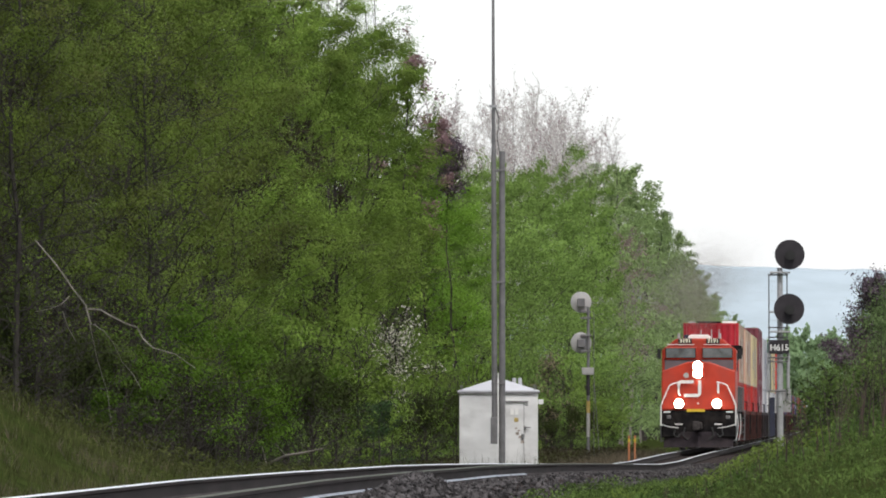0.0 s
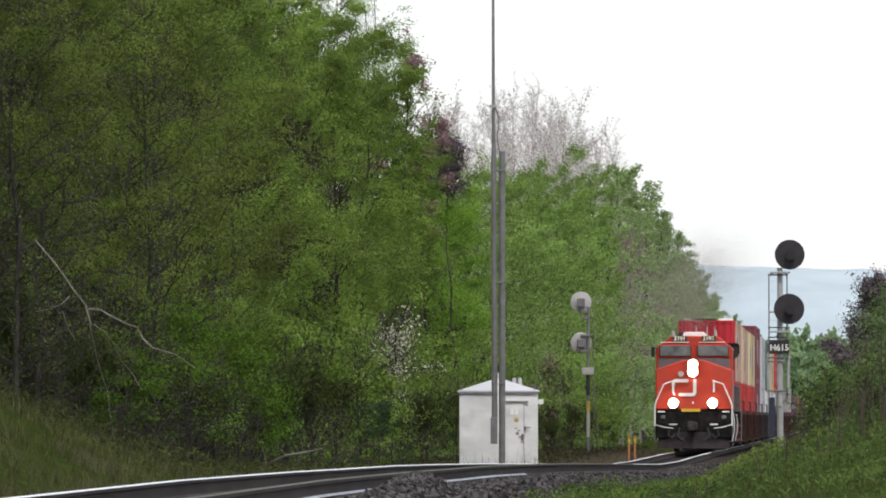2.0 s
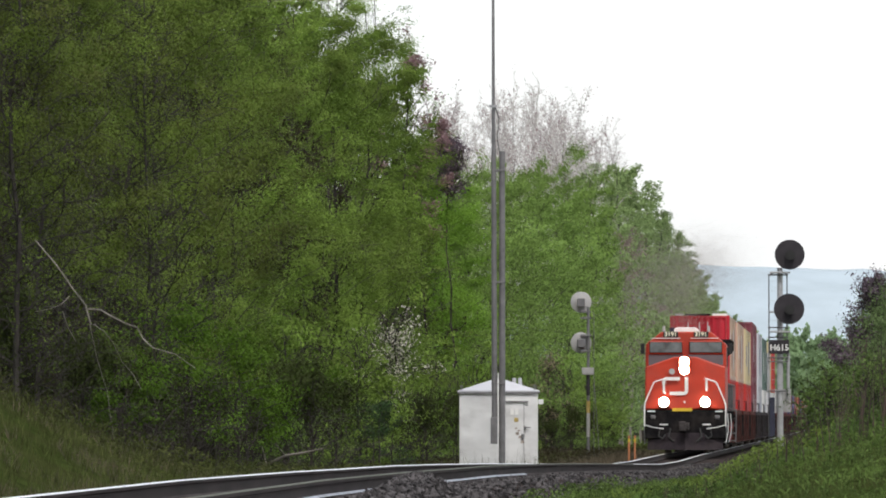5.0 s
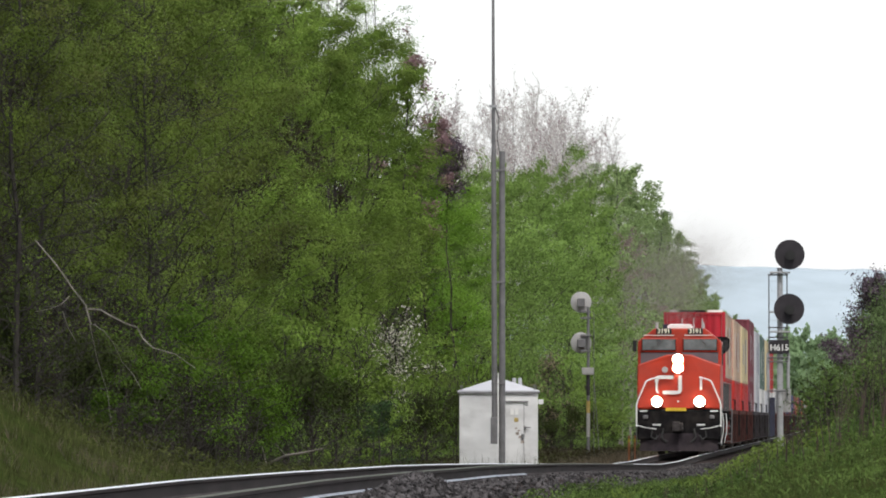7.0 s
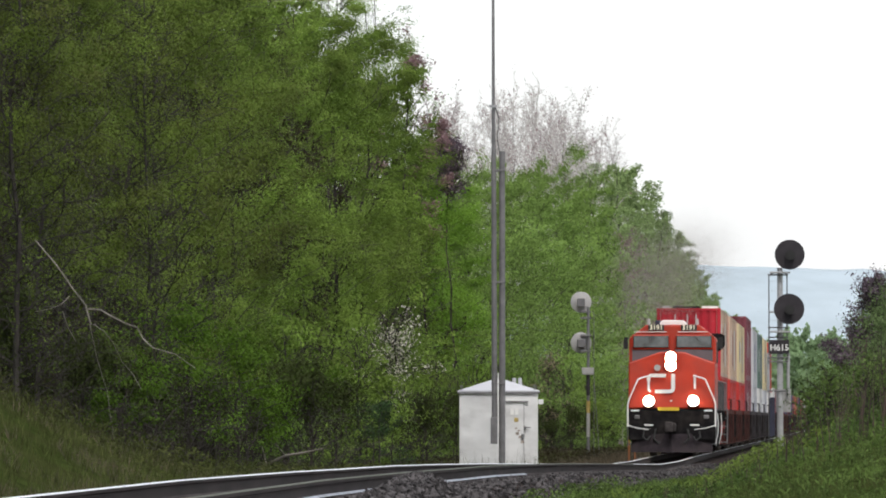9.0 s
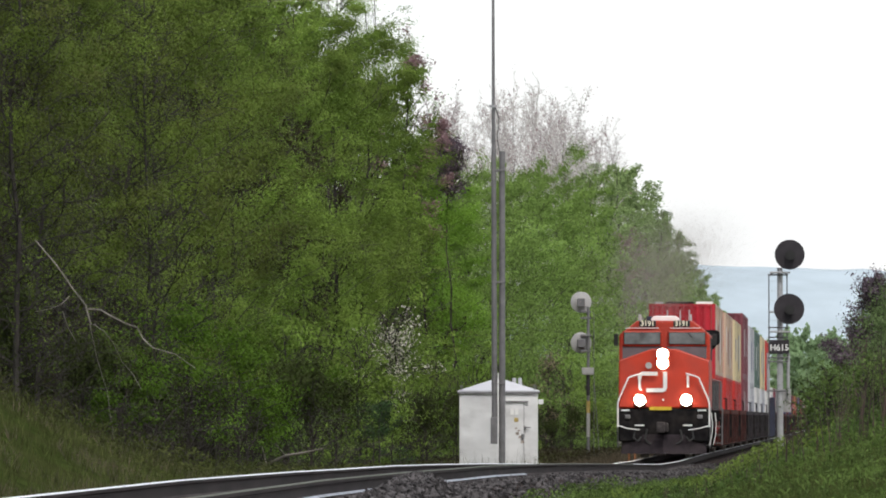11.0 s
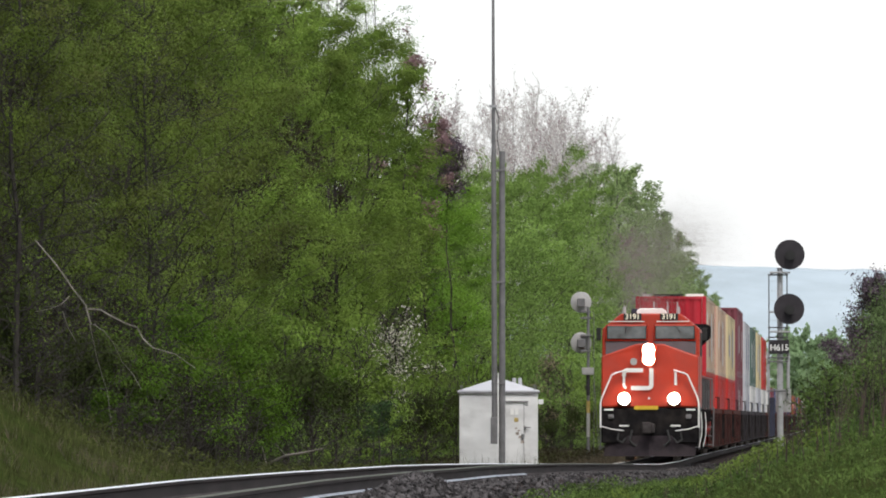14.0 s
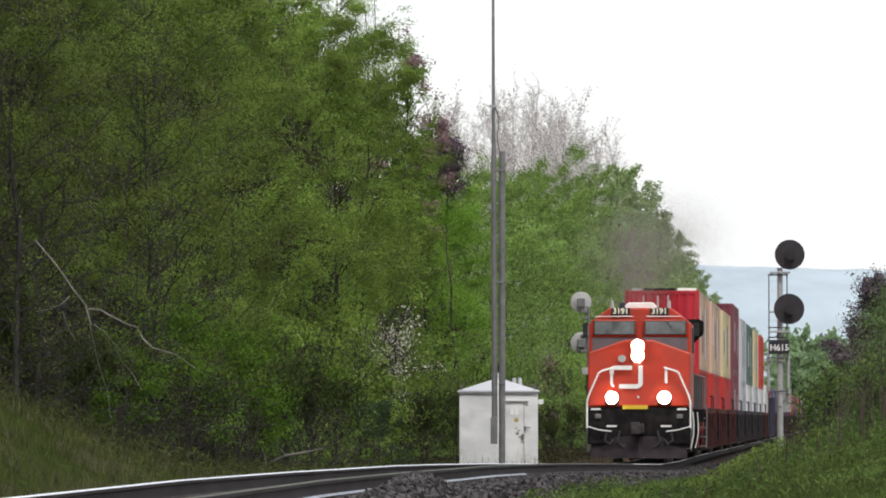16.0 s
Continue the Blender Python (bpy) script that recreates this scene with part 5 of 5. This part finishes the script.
def build_container(colour, length, height, ends=None):
    """A corrugated steel box with corner posts, top and bottom rails, doors and lock rods."""
    w = 1.219
    word = {"cream": "cream-yellow", "tan": "tan"}.get(colour, colour)
    root = thing("shipping_container", "%s corrugated steel shipping container stacked on a well car" % word, "container", None, "containers of the train")
    mat, end_mat = PAINT_MAT[colour], PAINT_MAT[ends or colour]
    # corrugated sides and ends
    for sx in (-1, 1):
        verts, faces = [], []
        n = int(length / 0.28)
        step = (length - 0.3) / n
        ys, xs = [], []
        for i in range(n):
            for f, d in ((0.0, 0.0), (0.3, 0.0), (0.5, 0.04), (0.8, 0.04)):
                ys.append(0.15 + (i + f) * step)
                xs.append(sx * (w - 0.01 - d))
        for x, y in zip(xs, ys):
            verts += [(x, y, 0.14), (x, y, height - 0.10)]
        faces = [(2 * i, 2 * i + 2, 2 * i + 3, 2 * i + 1) for i in range(len(xs) - 1)]
        mesh_object("side_wall", verts, faces, mat, root)
    # painted marks, worn placards and a rust-streaked panel on the side
    rm = random.Random(len(colour) * 7 + int(length * 10))
    for k in range(4 if length > 13 else 2):
        y = length * (0.10 + 0.22 * k) + rm.uniform(0, 0.8)
        ln, z0, z1 = rm.uniform(0.5, 1.7), rm.uniform(0.35, 1.1), height - rm.uniform(0.35, 0.9)
        for sx in (-1, 1):
            part("painted_mark", box(bmesh.new(), sx * (w - 0.012) - 0.006, sx * (w - 0.012) + 0.006, y, y + ln, z0, z1), PAINT_MAT[MARKS[colour][k % 2]], root, "faded painted mark")
    bm = bmesh.new()
    box(bm, -w + 0.06, w - 0.06, 0.075, length - 0.05, 0.10, height - 0.03)
    part("shell", bm, mat, root)
    for x in (-1, 1):
        for y in (0.08, length - 0.08):
            part("corner_post", box(bmesh.new(), x * (w - 0.07) - 0.07, x * (w - 0.07) + 0.07, y - 0.08, y + 0.08, 0.0, height, 0.012), end_mat, root)
    for z0, z1 in ((0.0, 0.15), (height - 0.11, height - 0.004)):
        b = bmesh.new()
        for x in (-1, 1):
            box(b, x * (w - 0.04) - 0.035, x * (w - 0.04) + 0.035, 0.16, length - 0.16, z0 + 0.004, z1)
        part("frame_rail", b, mat, root)
        for y in (0.05, length - 0.05):
            part("end_rail", box(bmesh.new(), -w + 0.15, w - 0.15, y - 0.045, y + 0.045, z0 + 0.004, z1), end_mat, root)
    xs = [-1.06 + 2.12 * i / 32 for i in range(33)]
    ys = [(0.02, 0.02, 0.055, 0.055)[i % 4] for i in range(33)]
    verts = [(x, y, z) for x, y in zip(xs, ys) for z in (0.14, height - 0.1)]
    mesh_object("end_wall", verts, [(2 * i, 2 * i + 2, 2 * i + 3, 2 * i + 1) for i in range(32)], end_mat, root, "%s end wall" % ends if ends else "")
    for x in (-0.55, 0.55):
        d = part("door", box(bmesh.new(), x - 0.53, x + 0.53, length - 0.05, length - 0.01, 0.16, height - 0.12), mat, root)
        for k in (-0.25, 0.2):
            part("lock_rod", rod(bmesh.new(), (x + k, length + 0.005, 0.12), (x + k, length + 0.005, height - 0.08), 0.018, sides=6), M_steel, d)
    return root


def build_well_car(length, paint):
    """A well car: side girders with ribs, end platforms, couplers and two trucks; the well floor lies low between them."""
    car = thing("well_car", "rust-red double-stack container well car with ribbed side girders", "railway car", None, "well cars of the train")
    for sx in (-1, 1):
        bm = bmesh.new()
        box(bm, sx * 1.36 - 0.07, sx * 1.36 + 0.07, 2.6, length - 2.6, 0.32, 0.55)
        box(bm, sx * 1.36 - 0.09, sx * 1.36 + 0.09, 2.2, length - 2.2, 1.48, 1.66)
        g = part("side_girder", bm, paint, car)
        part("side_sheet", box(bmesh.new(), sx * 1.33 - 0.02, sx * 1.33 + 0.02, 2.6, length - 2.6, 0.5, 0.92), paint, g)
        y, n = 2.9, 0
        while y < length - 2.7:
            part("rib", box(bmesh.new(), sx * 1.42 - 0.05, sx * 1.42 + 0.05, y - 0.06, y + 0.06, 0.36, 1.5), paint if n % 2 else M_truck, g)
            y += 1.6
            n += 1
    part("well_floor", box(bmesh.new(), -1.3, 1.3, 2.6, length - 2.6, 0.26, 0.34), M_truck, car)
    for y0, y1 in ((0.25, 2.7), (length - 2.7, length - 0.25)):
        b = box(bmesh.new(), -1.35, 1.35, y0, y1, 1.06, 1.22, 0.02)
        box(b, -0.35, 0.35, y0, y1, 0.75, 1.08)
        part("end_platform", b, paint, car)
        e = tube(bmesh.new(), [(1.28, (y0 + y1) / 2, 1.2), (1.28, (y0 + y1) / 2, 2.1), (0.7, (y0 + y1) / 2, 2.1), (0.7, (y0 + y1) / 2, 1.2)], 0.02)
        part("end_rail", e, M_truck, car)
    for y in (-0.25, length - 0.25):
        part("coupler", box(bmesh.new(), -0.14, 0.14, y, y + 0.5, 0.75, 1.02, 0.03), M_truck, car)
    for yc in (1.55, length - 1.55):
        truck(car, yc, (-0.88, 0.88), 0.46, 1.05)
    return car


M_well = material("rusty_red_car_paint", (0.082, 0.028, 0.024), 0.95, spec=0.05, vary=0.5, scale=2.0, dirt=(0.10, 0.075, 0.06), dirt_scale=1.5, dirt_amount=0.7)
M_well2 = material("grimy_grey_car_paint", (0.048, 0.044, 0.050), 0.95, spec=0.05, vary=0.4, scale=2.0, dirt=(0.09, 0.07, 0.06), dirt_scale=1.5, dirt_amount=0.7)
CAR = 21.6
# for each car: lower colour, upper colour, lower and upper height, and the girder's paint
CARS = [("red", "tan", 2.59, 2.59, 0), ("red", "tan", 2.59, 2.59, 0), ("red", "cream", 2.59, 2.59, 0), ("maroon", "maroon", 2.90, 2.90, 1),
        ("grey", "grey", 2.59, 2.90, 1), ("white", "green", 2.59, 2.90, 1), ("grey", "cream", 2.59, 2.90, 1), ("white", "red", 2.59, 2.90, 0),
        ("white", None, 2.90, 0, 1), ("maroon", None, 2.90, 0, 0), ("blue", None, 2.90, 0, 0)]
CARS += [(c, None, 2.90, 0, k % 2) for k, c in enumerate(("maroon", "blue", "maroon", "blue", "maroon", "rust", "maroon", "blue", "rust", "maroon", "grey", "maroon"))]
ROLLING = [(locomotive, 0.0)]


def build_cars():
    wells = [build_well_car(CAR, M_well), build_well_car(CAR, M_well2)]
    protos, used = {}, set()

    def take(store, key, make):
        if key not in store:
            store[key] = make()
            return store[key]
        return copy_thing(store[key], Matrix())

    for i, (lo, up, hl, hu, g) in enumerate(CARS):
        back = 22.9 + CAR * i
        car = wells[g] if g not in used else copy_thing(wells[g], Matrix())
        used.add(g)
        ROLLING.append((car, back))
        ln = 16.15 if up else 12.19
        c = take(protos, (lo, ln, hl), lambda: build_container(lo, ln, hl))
        ROLLING.append((c, back + (2.7 if up else 4.7), 0.345))
        if i == 0:
            c = build_container("tan", 16.15, hu, "crimson")
            for x0, x1, m in ((-0.62, 0.42, M_black), (0.5, 1.12, M_white), (-1.0, -0.7, M_discback)):
                part("roof_bow", box(bmesh.new(), x0, x1, 0.3, 0.5, hu - 0.01, hu + 0.085, 0.01), m, c)
            c["label"] = "tan corrugated shipping container with crimson ends, first behind the locomotive"
            ROLLING.append((c, back + 2.7, 0.35 + hl))
        elif up:
            c = take(protos, (up, 16.15, hu), lambda: build_container(up, 16.15, hu))
            ROLLING.append((c, back + 2.7, 0.35 + hl))


build_cars()


def build_exhaust():
    """Thin smoke over the train: swarms of fine soot that trail behind the engine and rise as they age."""
    rng = np.random.default_rng(8)
    for back, z, dx, r in ((13, 5.3, -0.2, 0.42), (18, 5.9, -0.5, 0.62), (25, 6.5, -1.0, 0.85), (36, 7.0, -1.5, 1.0), (50, 7.5, -1.7, 1.05),
                           (68, 8.2, -1.6, 1.1), (90, 9.0, -1.4, 1.15), (116, 9.8, -1.3, 1.25)):
        n = int((34000 if r < 1 else 46000) * r)
        v, k = leaf_quads(rng.normal(0, 1, (n, 3)) * np.array([r, 3.0 * r, 0.85 * r]), 0.0125 if r < 1 else 0.0140, rng)
        puff = thing("exhaust_puff", "faint grey puff of diesel exhaust above the train", "smoke", None, "exhaust of the locomotive")
        mesh_object("smoke", v, k, M_smoke, puff)["kind"] = "stuff"
        DRIFT.append((puff, back, z, dx))


DRIFT = []
M_smoke = material("thin_exhaust_soot", (0.30, 0.27, 0.25), 1.0, vary=0.2, scale=1.0, spec=0.0, trans=0.5)
build_exhaust()


def motions():
    for ob, back, *lift in ROLLING:
        up = Matrix.Translation((lift[1] if len(lift) > 1 else 0.0, 0, lift[0] if lift else 0.0))
        walk(ob, [(t, up @ train_pose(t, back)) for t in ROWS_T])
    for ob, back, z, dx in DRIFT:
        rows = []
        for t in ROWS_T:
            y = front_y(t) + back
            sway = 0.25 * math.sin(0.7 * t + 0.11 * back)
            rows.append((t, pose(track_x(y) + dx + 0.4 * sway, y, z + sway)))
        walk(ob, rows)
    for w, r in WHEELS:
        rows = []
        for i in range(161):
            t = i * 0.1
            turn = math.degrees((290.6 - front_y(t)) / r)
            rows.append((t, Matrix.Translation(w.location) @ pose(0, 0, 0, turn)))
        walk(w, rows)


motions()
